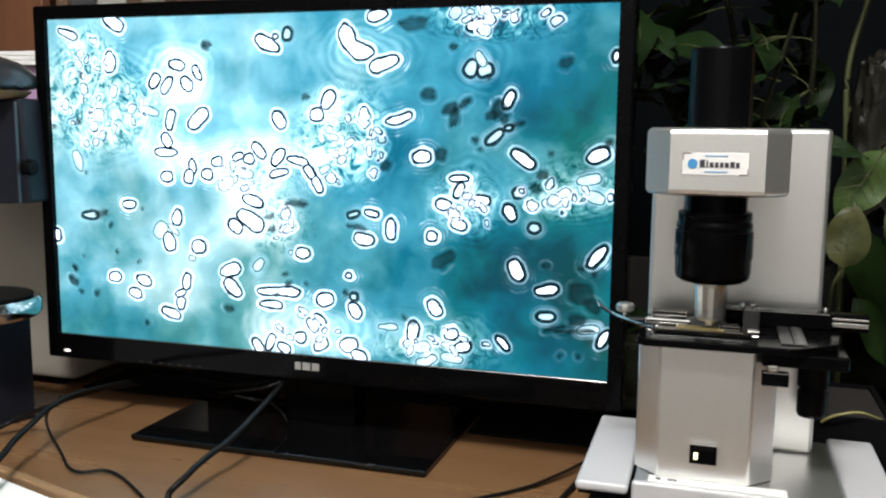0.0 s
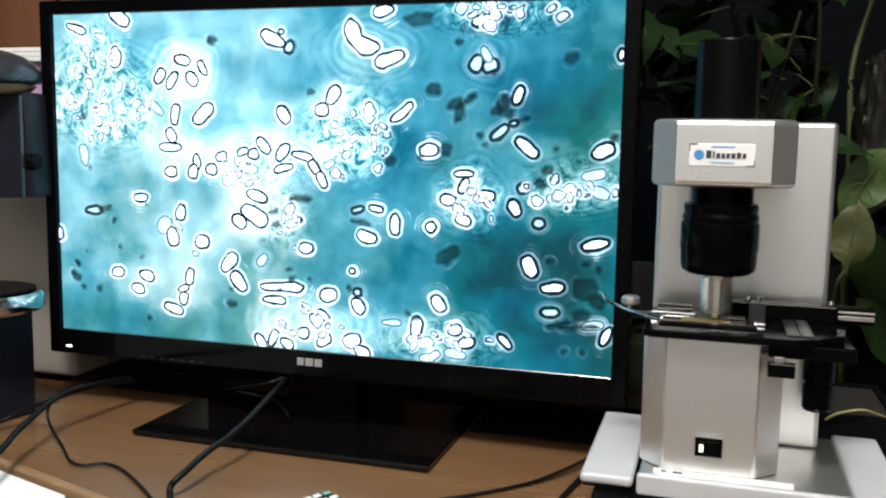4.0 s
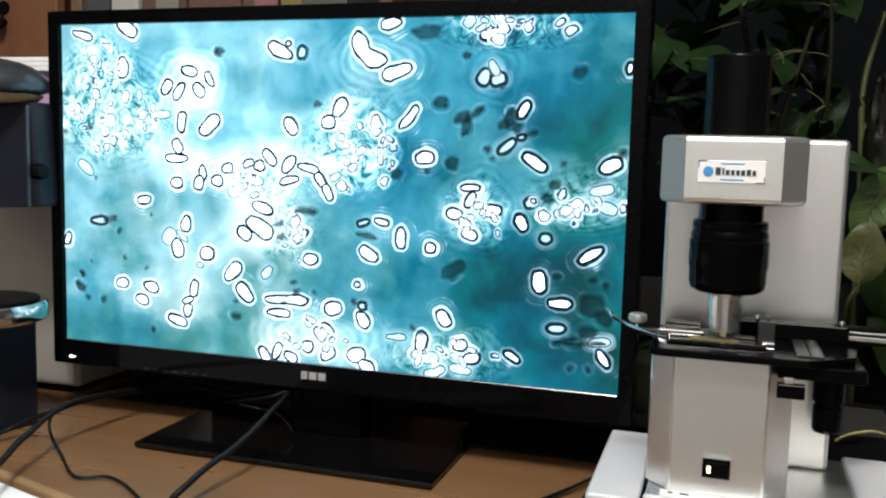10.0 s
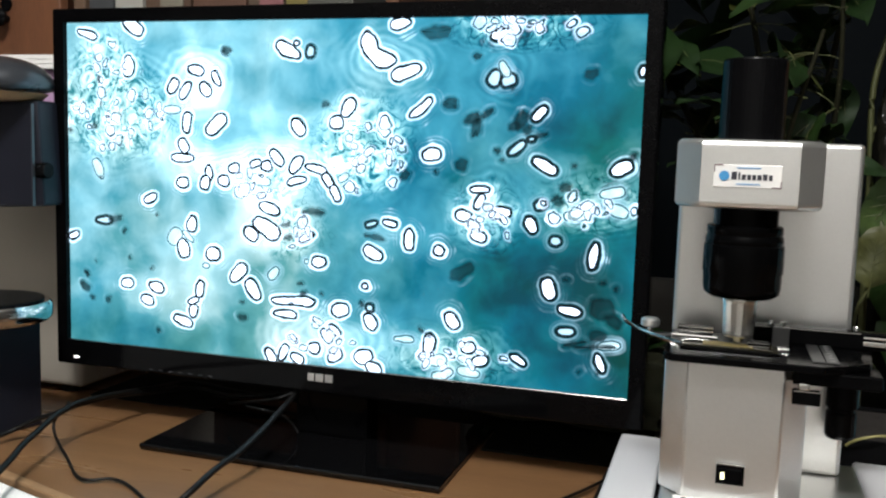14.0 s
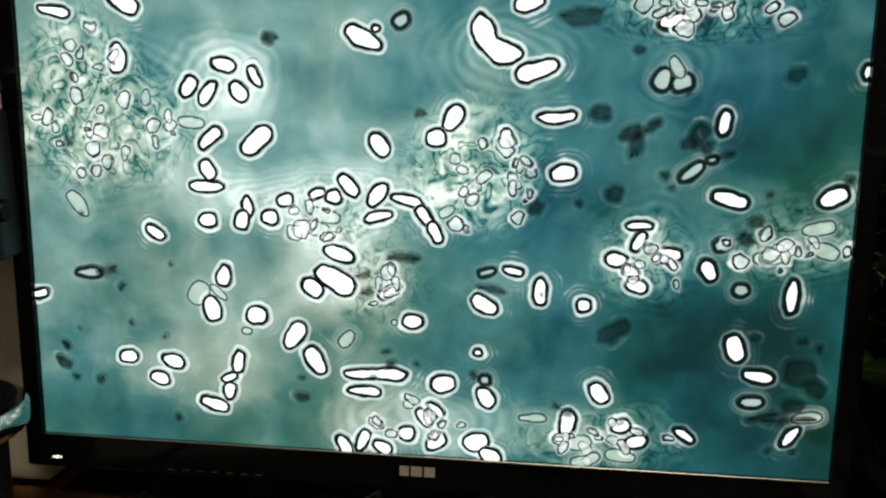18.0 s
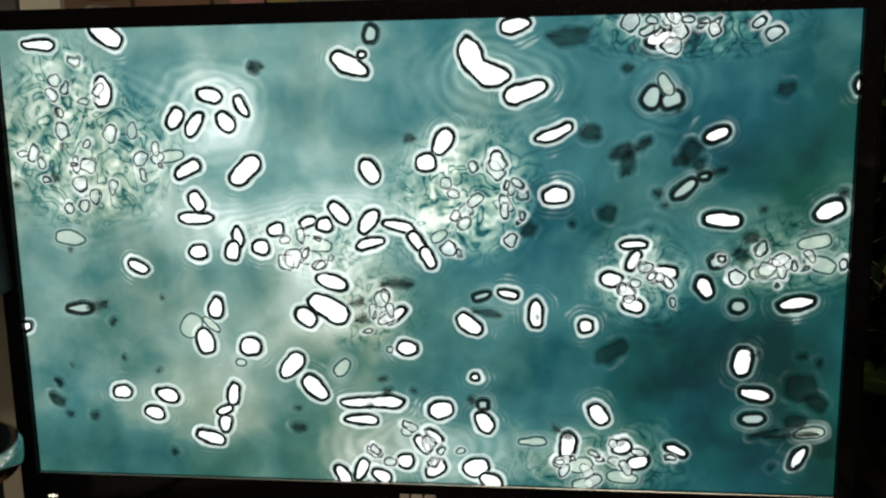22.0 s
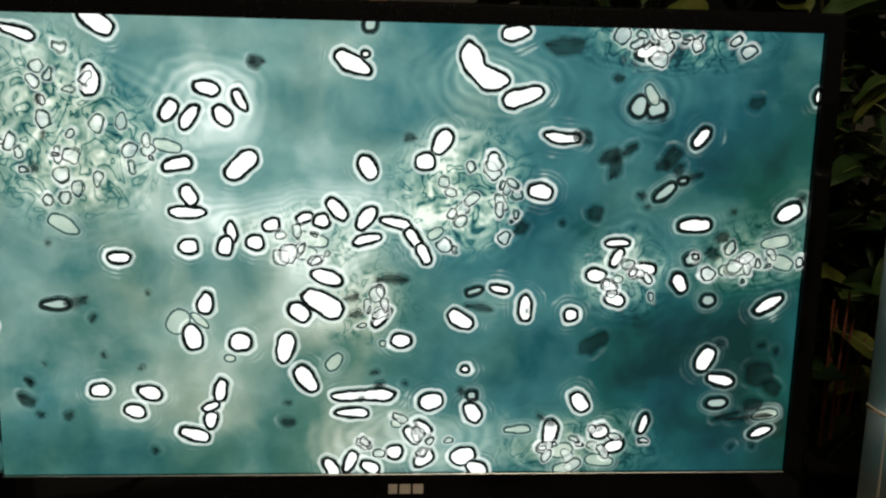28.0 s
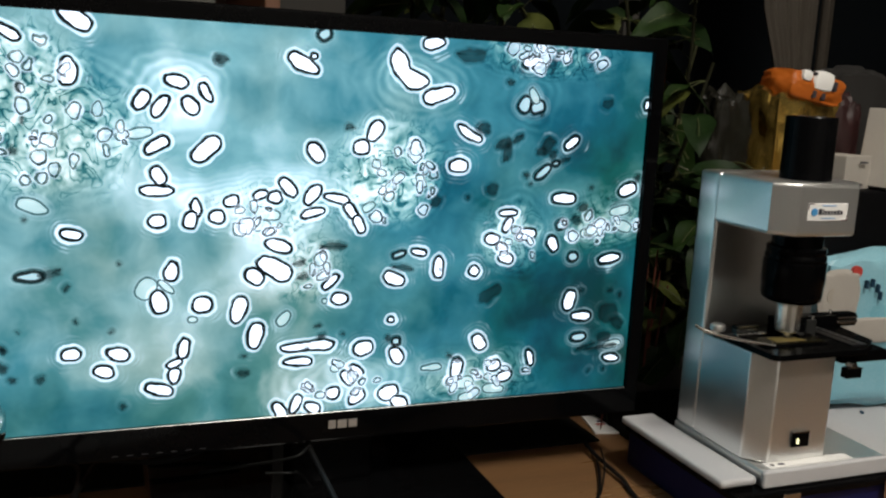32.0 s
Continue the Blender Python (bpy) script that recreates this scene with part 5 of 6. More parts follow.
def plant(name, base, stems, count, seed, label):
    rnd = random.Random(seed)
    ob = thing(name, base, label, "plant", "plants behind the monitor")
    bm = Lathe(base[0], base[1], [(0.055, 0.0), (0.075, 0.12), (0.082, 0.122), (0.082, 0.14), (0.07, 0.14)], 32)
    part("pot", bm, POT, ob)
    for pts in stems:
        part("stem", Tube([(base[0], base[1], 0.13)] + pts, 0.005, 0.0022, 8, 6), STEM, ob)
    for i in range(count):
        line = smooth_line([(base[0], base[1], 0.13)] + stems[i % len(stems)], 6)
        k = min(len(line) - 1, int(len(line) * rnd.uniform(0.25, 1.0)))
        p = line[k]
        a = rnd.uniform(0, 2 * math.pi)
        m = Matrix.Translation(p - Vector(base)) @ Euler((rnd.uniform(-0.7, 0.7), rnd.uniform(-0.55, 0.75), a)).to_matrix().to_4x4() @ Matrix.Translation((0.03, 0, 0.006)) @ Matrix.Scale(rnd.uniform(0.5, 0.95), 4)
        w = m.translation + Vector(base)
        tip = (m @ Vector((0.11, 0, 0))) + Vector(base)
        if min(w.y, tip.y) < 0.125 and min(w.x, tip.x) < 0.40 and min(w.z, tip.z) < 0.56:
            continue
        if min(w.y, tip.y) < 0.03 or (max(w.x, tip.x) > 0.585 and min(w.z, tip.z) < 0.60):
            continue
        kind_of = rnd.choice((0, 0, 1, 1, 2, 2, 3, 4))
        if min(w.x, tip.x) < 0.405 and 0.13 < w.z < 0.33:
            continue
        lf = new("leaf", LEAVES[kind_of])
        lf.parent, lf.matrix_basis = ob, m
        st = new("leaf_stalk", STALK)
        st.parent, st.matrix_basis = lf, Matrix.Identity(4)


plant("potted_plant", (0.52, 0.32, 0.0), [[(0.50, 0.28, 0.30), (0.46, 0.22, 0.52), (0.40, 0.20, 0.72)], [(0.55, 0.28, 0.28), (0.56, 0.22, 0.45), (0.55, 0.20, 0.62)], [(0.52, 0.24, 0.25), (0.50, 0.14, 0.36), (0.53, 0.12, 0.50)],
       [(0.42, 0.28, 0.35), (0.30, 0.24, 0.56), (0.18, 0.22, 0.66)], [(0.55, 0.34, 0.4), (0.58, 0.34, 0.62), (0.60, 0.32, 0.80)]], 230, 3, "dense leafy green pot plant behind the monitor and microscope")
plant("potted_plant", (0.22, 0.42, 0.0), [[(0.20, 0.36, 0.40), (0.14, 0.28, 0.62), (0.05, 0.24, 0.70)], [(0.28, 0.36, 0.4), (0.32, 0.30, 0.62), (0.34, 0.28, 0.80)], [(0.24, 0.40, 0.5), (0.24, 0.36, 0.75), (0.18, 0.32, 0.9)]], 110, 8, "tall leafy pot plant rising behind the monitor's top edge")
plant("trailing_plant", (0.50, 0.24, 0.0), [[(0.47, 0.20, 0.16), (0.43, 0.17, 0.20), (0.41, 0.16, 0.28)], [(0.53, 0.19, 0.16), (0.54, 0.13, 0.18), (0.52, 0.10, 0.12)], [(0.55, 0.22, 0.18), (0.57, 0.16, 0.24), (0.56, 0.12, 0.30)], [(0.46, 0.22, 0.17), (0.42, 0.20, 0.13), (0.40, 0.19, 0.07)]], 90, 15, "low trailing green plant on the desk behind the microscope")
trough = thing("planter_trough", (0.53, 0.13, 0.0), "long black plastic planter trough on the desk behind the microscope", "planter")
bm = bmesh.new()
for a in ((0.412, 0.648, 0.055, 0.061, 0.0, 0.07), (0.412, 0.648, 0.194, 0.200, 0.0, 0.07), (0.412, 0.418, 0.0612, 0.1938, 0.0, 0.07), (0.642, 0.648, 0.0612, 0.1938, 0.0, 0.07)):
    box(bm, *a)
part("trough_wall", bm, MATT_BLACK, trough)
SOIL = material("dark_potting_soil", (0.009, 0.006, 0.004), 0.9, scale=60, fine=300, bump=0.8)
part("soil", Box(0.4182, 0.6418, 0.0614, 0.1936, 0.002, 0.066), SOIL, trough, "dark potting soil")
dry = thing("dry_stalk", (0.575, 0.06, 0.066), "thin dry yellow stalk bent over the planter's rim", "stalk")
part("stalk", Tube([(0.5754, 0.0520, 0.0642), (0.5823, 0.0480, 0.0710), (0.5943, 0.0460, 0.0766), (0.6126, 0.0500, 0.0788), (0.640, 0.080, 0.064)], 0.0016, 0.0014, 6, 5), DRY, dry)
twig = thing("plant_twig", (0.620, 0.30, 0.0), "yellow-green twig with broad veined leaves beside the microscope pillar", "plant")
part("stem", Tube([(0.62, 0.30, 0.0), (0.616, 0.295, 0.18), (0.611, 0.29, 0.34), (0.607, 0.29, 0.45), (0.625, 0.29, 0.54)], 0.0048, 0.0034), VEIN, twig)
part("branch", Tube([(0.609, 0.29, 0.395), (0.64, 0.285, 0.435), (0.68, 0.28, 0.455)], 0.003, 0.002), VEIN, twig)
for x, y, z, rx, ry, rz, s, i in ((0.622, 0.255, 0.335, 60, 40, 10, 1.2, 4), (0.615, 0.255, 0.25, 70, 55, -10, 1.15, 3), (0.635, 0.265, 0.42, 50, 20, 30, 1.1, 3), (0.625, 0.23, 0.17, 60, 60, 0, 1.0, 2)):
    lf = new("leaf", LEAVES[i])
    lf.parent, lf.matrix_basis = twig, pose(x - 0.62, y - 0.30, z, rx, ry, rz) @ Matrix.Scale(s, 4)

GREEN = material("fresh_leaf_green", (0.055, 0.095, 0.022), 0.4, second=(0.03, 0.055, 0.012), scale=30, fine=120, bump=0.3, spec=0.4)
OLIVE = material("olive_leaf", (0.060, 0.062, 0.016), 0.5, second=(0.032, 0.036, 0.010), scale=30, fine=120, bump=0.3, spec=0.3)


def veins():
    bm = Tube([(-0.012, 0, 0.0), (0.03, 0, 0.0015), (0.088, 0, -0.011)], 0.0011, 0.0005, 5, 3)
    for x in (0.018, 0.032, 0.046, 0.060):
        for s in (-1, 1):
            tube(bm, [(x, 0, 0.001), (x + 0.008, s * 0.010, 0.003 - 1.3 * x * x), (x + 0.014, s * 0.017, 0.006 - 1.3 * x * x)], 0.0005, 0.0003, 4, 2)
    return finish("leaf_vein", bm, VEIN)


VEINS = veins()
BROAD = [leaf_mesh("leaf", 0.095, 0.068, 0.12, m) for m in (GREEN, OLIVE)]
for x, y, z, ry, s, k in ((0.627, 0.120, 0.352, 118, 0.92, 0), (0.595, 0.118, 0.222, -86, 0.80, 1), (0.650, 0.14, 0.300, 75, 0.9, 0)):
    for mesh in (BROAD[k], VEINS):
        lf = new("leaf" if mesh in BROAD else "leaf_vein", mesh)
        lf.parent = twig
        lf.matrix_basis = pose(x - 0.62, y - 0.30 - (0.0 if mesh in BROAD else 0.001), z, 78, ry, 0) @ Matrix.Scale(s, 4)
for a in ([(0.595, 0.118, 0.222), (0.586, 0.13, 0.195), (0.592, 0.2, 0.12), (0.618, 0.296, 0.06)], [(0.627, 0.12, 0.352), (0.645, 0.2, 0.36), (0.612, 0.29, 0.33)], [(0.65, 0.14, 0.30), (0.65, 0.22, 0.32), (0.612, 0.29, 0.30)]):
    part("leaf_stem", Tube(a, 0.0018, 0.0022), VEIN, twig)

# ---- a swab and reddish reeds standing in the trough ----
REED = material("red_brown_reed", (0.13, 0.035, 0.022), 0.6, second=(0.05, 0.016, 0.010), scale=40, spec=0.2)
reeds = thing("reed_bundle", (0.455, 0.115, 0.055), "bundle of thin red-brown reeds standing in the trough", "reeds")
for x, y, lean, h in ((0.449, 0.112, -0.004, 0.19), (0.456, 0.108, 0.003, 0.20), (0.463, 0.113, 0.006, 0.17), (0.470, 0.110, 0.012, 0.15), (0.453, 0.118, 0.0, 0.18)):
    part("reed", Tube([(x, y, 0.05), (x + lean * 0.4, y, 0.05 + h * 0.5), (x + lean, y - 0.004, 0.05 + h)], 0.0022, 0.0012, 6, 4), REED, reeds)
swab = thing("cotton_swab", (0.397, 0.10, 0.0), "thin stick with a white cotton tip behind the monitor", "swab")
part("stick", Tube([(0.392, 0.102, 0.0), (0.396, 0.101, 0.12), (0.4004, 0.10, 0.252)], 0.0009, 0.0009, 6, 4), REED, swab, "thin red-brown stick")
part("tip", Lathe(0.4004, 0.10, [(0.0012, 0.250), (0.0024, 0.2515), (0.0026, 0.258), (0.0018, 0.2605)], 16), STICKER, swab, "white cotton tip")

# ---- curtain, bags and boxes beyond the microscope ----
# beige cloth taken far down: dim light of the background is in this colour
CURTAIN = material("shaded_beige_curtain_cloth", (0.038, 0.030, 0.021), 0.8, scale=12, mottle=0.3, bump=0.3)


def drape(bm, left, right, wave):
    """Hanging cloth between two edges, given as (x, z) from top to foot."""
    cols = []
    for i in range(49):
        k = i / 48
        y = 0.62 + wave * (math.sin(i * 0.62) + 0.5 * math.sin(i * 1.7))
        cols.append([bm.verts.new((a[0] + (b[0] - a[0]) * k, y + d, a[1])) for a, b in zip(left, right) for d in (0.0, 0.004)])
    for a, b in zip(cols, cols[1:]):
        for r in range(len(left) - 1):
            for j, k in ((2 * r, 2 * r + 2), (2 * r + 3, 2 * r + 1)):
                bm.faces.new((a[j], a[k], b[k], b[j]))
        bm.faces.new((a[1], a[0], b[0], b[1]))
        bm.faces.new((a[-2], a[-1], b[-1], b[-2]))
    return bm


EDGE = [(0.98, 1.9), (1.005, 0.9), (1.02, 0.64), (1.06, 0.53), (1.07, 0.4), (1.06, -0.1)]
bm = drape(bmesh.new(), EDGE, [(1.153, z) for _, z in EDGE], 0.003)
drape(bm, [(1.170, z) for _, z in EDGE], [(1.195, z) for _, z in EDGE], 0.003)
single("curtain", bm, CURTAIN, (1.1, 0.62, -0.1), "beige hanging curtain, shade in its colour, beside the dark window", "curtain")

GOLD = material("gold_foil", (0.78, 0.54, 0.15), 0.2, 0.9, second=(0.50, 0.31, 0.06), scale=25, fine=60, bump=0.9)
# brown cloth set near black, the dark background put into its colour
DULL = material("shaded_brown_cloth", (0.007, 0.006, 0.005), 0.8, scale=12, mottle=0.3, bump=0.2)
ORANGE = material("orange_wrap", (0.45, 0.11, 0.012), 0.35, scale=25, mottle=0.3, bump=0.1)
DARKRED = material("dark_red_wrap", (0.022, 0.004, 0.004), 0.5, scale=25, bump=0.1)
TEALPACK = material("pale_blue_plastic_bag", (0.15, 0.40, 0.50), 0.28, second=(0.30, 0.52, 0.60), scale=9, bump=0.15)
CLEAR = material("crumpled_clear_wrap", (0.007, 0.007, 0.005), 0.12, second=(0.012, 0.011, 0.008), scale=40, bump=0.5, spec=0.22)


def crumpled(cx, cy, z0, sx, sy, sz, seed, rough=0.10, puff=1.0, turn=0.0):
    """A soft packed form: a rounded box pushed about by noise."""
    bm = bmesh.new()
    bmesh.ops.create_cube(bm, size=2)
    bmesh.ops.subdivide_edges(bm, edges=bm.edges, cuts=13, use_grid_fill=True)
    for v in bm.verts:
        p = v.co.copy()
        k = (p.normalized() * 1.25).lerp(p, 0.62 - 0.15 * puff)
        wob = noise.noise(p * 1.7 + Vector((seed, 0, 0))) * rough + (0.5 - abs(noise.noise(p * 3.5 + Vector((seed, 3, 0)))) * 2) * rough * 0.8
        k *= 1 + wob
        v.co = (k.x * sx / 2, k.y * sy / 2, k.z * sz / 2)
    lo = min(v.co.z for v in bm.verts)
    bmesh.ops.transform(bm, matrix=Matrix.Translation((cx, cy, z0 - lo)) @ Matrix.Rotation(radians(turn), 4, "Z"), verts=bm.verts)
    return bm


SHADE_FELT = material("shade_black_felt", (0.006, 0.006, 0.005), 0.85, second=(0.004, 0.004, 0.003), scale=40, bump=0.3, spec=0.08)
# flat black sheet stands in for the monitor's shadow on the desk
single("shade_sheet", Prism([(-0.393, 0.082), (-0.198, 0.082), (-0.198, 0.148), (0.178, 0.148), (0.178, 0.070), (0.372, 0.070), (0.372, 0.275), (-0.393, 0.275)], 0.0, 0.003, 0.0008), SHADE_FELT, (0.0, 0.2, 0.0), "thin black sheet standing in for the deep shade behind the monitor", "mat")
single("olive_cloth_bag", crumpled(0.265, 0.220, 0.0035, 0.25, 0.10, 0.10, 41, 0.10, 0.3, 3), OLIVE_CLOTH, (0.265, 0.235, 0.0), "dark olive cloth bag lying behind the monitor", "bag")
# added dark filler: keeps the gap behind the planter black
single("dark_filler_bundle", crumpled(0.645, 0.43, 0.0, 0.20, 0.16, 0.16, 52, 0.08, 0.5, 8), SHADE_FELT, (0.645, 0.43, 0.0), "crumpled black bundle added to darken the gap behind the planter", "cloth")
cart = thing("side_rack", (0.95, 0.25, -0.75), "dark wooden side rack holding bags and packets", "rack")
part("shelf_board", Box(0.69, 1.25, 0.18, 0.50, 0.235, 0.255, 0.002), RED_WOOD, cart)
for x in (0.70, 1.22):
    for y in (0.19, 0.47):
        part("leg", Box(x, x + 0.02, y, y + 0.02, 0.0, 0.235), RED_WOOD, cart)
single("gold_gift_bag", crumpled(0.785, 0.262, 0.256, 0.146, 0.09, 0.200, 2, 0.11, -1.2, 10), GOLD, (0.783, 0.262, 0.256), "shiny gold foil gift bag on the rack", "bag")
single("clear_wrap", crumpled(0.650, 0.25, 0.256, 0.070, 0.06, 0.180, 7, 0.18, 0.2), CLEAR, (0.668, 0.25, 0.256), "crumpled clear plastic wrap beside the gold bag", "wrapping")
pack = thing("orange_packet", (0.80, 0.245, 0.448), "soft orange packet with a white patch lying on the gold bag", "packet")
tip = Matrix.Translation((0.793, 0.240, 0.476)) @ Matrix.Rotation(radians(8), 4, "Y")
bm = crumpled(0, 0, -0.024, 0.118, 0.070, 0.043, 5, 0.05, 0.5, 4)
bmesh.ops.transform(bm, matrix=tip, verts=bm.verts)
part("packet", bm, ORANGE, pack)
for x, z, w, h in ((0.004, 0.010, 0.036, 0.028), (-0.030, 0.014, 0.017, 0.015)):
    bm = crumpled(x, -0.036, z - h / 2, w, 0.012, h, 9, 0.02, 1.0, 0)
    bmesh.ops.transform(bm, matrix=tip, verts=bm.verts)
    part("white_patch", bm, STICKER, pack, "round white patch")
for x, z, w, h in ((-0.012, -0.010, 0.006, 0.011), (0.006, -0.011, 0.006, 0.011), (0.024, 0.008, 0.007, 0.014), (-0.016, 0.020, 0.012, 0.005)):
    bm = Box(x, x + w, -0.041, -0.033, z - h / 2, z + h / 2, 0.0012, 2)
    bmesh.ops.transform(bm, matrix=tip, verts=bm.verts)
    part("dark_mark", bm, INK_DARK, pack)
single("red_packet", crumpled(0.925, 0.30, 0.256, 0.06, 0.06, 0.19, 11, 0.14, 0.4), DARKRED, (0.925, 0.30, 0.256), "dark red wrapped packet on the rack", "packet")
single("folded_cloth", crumpled(1.00, 0.36, 0.256, 0.15, 0.10, 0.235, 31, 0.06, 0.4), DULL, (1.00, 0.36, 0.256), "brown-grey folded cloth on the rack, shade in its colour", "cloth")
single("black_box", Box(0.69, 0.94, 0.108, 0.176, 0.0, 0.331, 0.004), MATT_BLACK, (0.80, 0.14, 0.0), "tall matt black box standing behind the blue bag", "box")
wb = thing("white_box", (0.805, 0.14, 0.3312), "small white printed box on the black box", "box")
part("carton", Box(0.765, 0.832, 0.118, 0.172, 0.3312, 0.3808, 0.0015, turn=Euler((0, 0, radians(14)))), GREY_CARD, wb)
for x, z, w in ((0.802, 0.3702, 0.018), (0.776, 0.3372, 0.042)):
    part("print_bar", Box(x, x + w, 0.1145, 0.1165, z, z + 0.0025, turn=Euler((0, 0, radians(14)))), INK_DARK, wb)
single("white_carton", Box(0.842, 0.884, 0.112, 0.158, 0.3312, 0.449, 0.002, turn=Euler((0, radians(10), radians(25)))), GREY_CARD, (0.86, 0.14, 0.3312), "tall white carton leaning on the black box", "carton")
bag = thing("blue_plastic_bag", (0.82, 0.075, 0.0), "pale blue plastic bag with a round red mark on the desk", "bag")
BAG_TURN = Euler((0, 0, radians(-6)))
part("bag", crumpled(0.83, 0.075, 0.0105, 0.235, 0.05, 0.215, 21, 0.05, 0.0, -6), TEALPACK, bag)
part("white_panel", crumpled(0.735, 0.056, 0.147, 0.060, 0.008, 0.070, 23, 0.07, 0.4, -6), GREY_CARD, bag, "crumpled white panel")
part("white_panel", crumpled(0.805, 0.048, 0.117, 0.110, 0.008, 0.034, 24, 0.07, 0.4, -6), GREY_CARD, bag)
part("grey_disc", Lathe(0.725, 0, [(0.013, 0.0533), (0.013, 0.0568)], 24, "y", 0.188), BEIGE, bag, "grey printed disc")
part("red_mark", Lathe(0.760, 0, [(0.0085, 0.0516), (0.0085, 0.0571)], 24, "y", 0.222), RED_INK, bag, "round red mark")
for x, y, z in ((0.777, 0.047, 0.204), (0.787, 0.046, 0.206), (0.797, 0.045, 0.198), (0.803, 0.045, 0.187), (0.799, 0.045, 0.008), (0.802, 0.045, -0.007), (0.817, 0.043, -0.019), (0.833, 0.041, -0.002), (0.837, 0.041, -0.017)):
    part("writing_bar", Box(x - 0.0015, x + 0.0015, y - 0.001, y + 0.006, z - 0.006, z + 0.006, 0.0006, 1, BAG_TURN), INK_NAVY, bag)
single("white_tray", Box(0.665, 0.985, -0.17, 0.107, 0.0, 0.010, 0.003, turn=Euler((0, 0, radians(4)))), WHITE_PAINT, (0.78, -0.05, 0.0), "flat white tray on the desk under the bag", "tray")


# ---- what moves: cells drifting in the liquid ----
def drift(ob, *rows):
    walk(ob, [(t, pose(u, 0, v, 0, -angle, 0)) for t, u, v, angle in rows])


def motions():
    drift(drift_1, (0, -0.3240, 0.1814, -22), (6, -0.3193, 0.1830, -19), (9, -0.3212, 0.1862, -17), (13, -0.3233, 0.1856, -17), (16, -0.3214, 0.1843, -20), (17, -0.3194, 0.1839, -15), (19, -0.3189, 0.1871, -9), (22, -0.3176, 0.1868, -4), (23, -0.3182, 0.1869, -6), (25, -0.3209, 0.1851, -20), (28, -0.3195, 0.1838, -19), (30, -0.3220, 0.1825, -30), (32, -0.3151, 0.1793, -30))
    drift(drift_4, (0, -0.2075, 0.0874, -17), (6, -0.2061, 0.0849, -46), (9, -0.2084, 0.0880, -3), (13, -0.2010, 0.0956, 5), (16, -0.2050, 0.0934, -11), (17, -0.2011, 0.0926, -6), (19, -0.1993, 0.0934, -4), (22, -0.2069, 0.0915, 7), (23, -0.2031, 0.0939, -10), (25, -0.1957, 0.0949, -20), (28, -0.2026, 0.0939, -14), (30, -0.2028, 0.0912, 1), (32, -0.2030, 0.0925, 10))
    drift(drift_5, (0, -0.1801, 0.0767, 77), (6, -0.1801, 0.0784, 83), (9, -0.1798, 0.0817, 84), (13, -0.1812, 0.0791, 84), (16, -0.1817, 0.0828, 85), (17, -0.1818, 0.0792, 69), (19, -0.1856, 0.0801, 28), (22, -0.1926, 0.0798, 28), (23, -0.1951, 0.0787, 23), (25, -0.1904, 0.0774, 10), (28, -0.1952, 0.0784, 13), (30, -0.1895, 0.0789, 21), (32, -0.1874, 0.0811, 32))
    drift(drift_10, (0, -0.2421, -0.0278, 2), (6, -0.2288, -0.0217, 2), (9, -0.2336, -0.0152, 2), (13, -0.2331, -0.0137, 28), (16, -0.2320, -0.0062, -0), (17, -0.2369, -0.0023, -20), (19, -0.2344, -0.0072, -36), (22, -0.2425, -0.0054, -25), (23, -0.2433, -0.0059, -41), (25, -0.2430, -0.0036, 1), (28, -0.2453, -0.0020, 0), (30, -0.2575, -0.0051, -0), (32, -0.2633, -0.0040, -10))
    drift(drift_11, (0, -0.3160, 0.0255, -69), (6, -0.3123, 0.0265, -80), (9, -0.3203, 0.0240, -34), (13, -0.3113, 0.0215, -55), (16, -0.3052, 0.0196, -68), (17, -0.3062, 0.0184, -58), (19, -0.3077, 0.0208, -41), (22, -0.3042, 0.0207, -5), (23, -0.3026, 0.0236, -10), (25, -0.3023, 0.0232, -25), (28, -0.2906, 0.0264, -26), (30, -0.3009, 0.0244, -11), (32, -0.2967, 0.0230, -17))
    drift(drift_25, (0, -0.0343, 0.0784, -58), (6, -0.0350, 0.0791, -57), (9, -0.0337, 0.0796, -56), (13, -0.0343, 0.0785, -51), (16, -0.0334, 0.0781, -56), (17, -0.0339, 0.0776, -52), (19, -0.0348, 0.0780, -56), (22, -0.0340, 0.0777, -58), (23, -0.0339, 0.0775, -58), (25, -0.0343, 0.0784, -57), (28, -0.0352, 0.0789, -60), (30, -0.0336, 0.0783, -54), (32, -0.0338, 0.0783, -53))
    drift(drift_27, (0, 0.1139, 0.0795, 14), (6, 0.1110, 0.0824, 44), (9, 0.1111, 0.0873, 49), (13, 0.1154, 0.0991, 39), (16, 0.1129, 0.1029, 21), (17, 0.1129, 0.1014, 0), (19, 0.1142, 0.1047, 7), (22, 0.1192, 0.1064, 19), (23, 0.1197, 0.1076, 21), (25, 0.1249, 0.1066, 3), (28, 0.1308, 0.1063, -7), (30, 0.1332, 0.1023, -7), (32, 0.1327, 0.1010, -31))
    drift(drift_28, (0, 0.1409, 0.0385, 6), (6, 0.1441, 0.0426, 6), (9, 0.1336, 0.0459, 6), (13, 0.1289, 0.0502, 7), (16, 0.1249, 0.0542, 14), (17, 0.1221, 0.0549, 14), (19, 0.1199, 0.0596, 5), (22, 0.1208, 0.0565, 5), (23, 0.1243, 0.0590, 5), (25, 0.1202, 0.0578, 0), (28, 0.1141, 0.0601, -9), (30, 0.1132, 0.0640, 1), (32, 0.1223, 0.0669, 1))
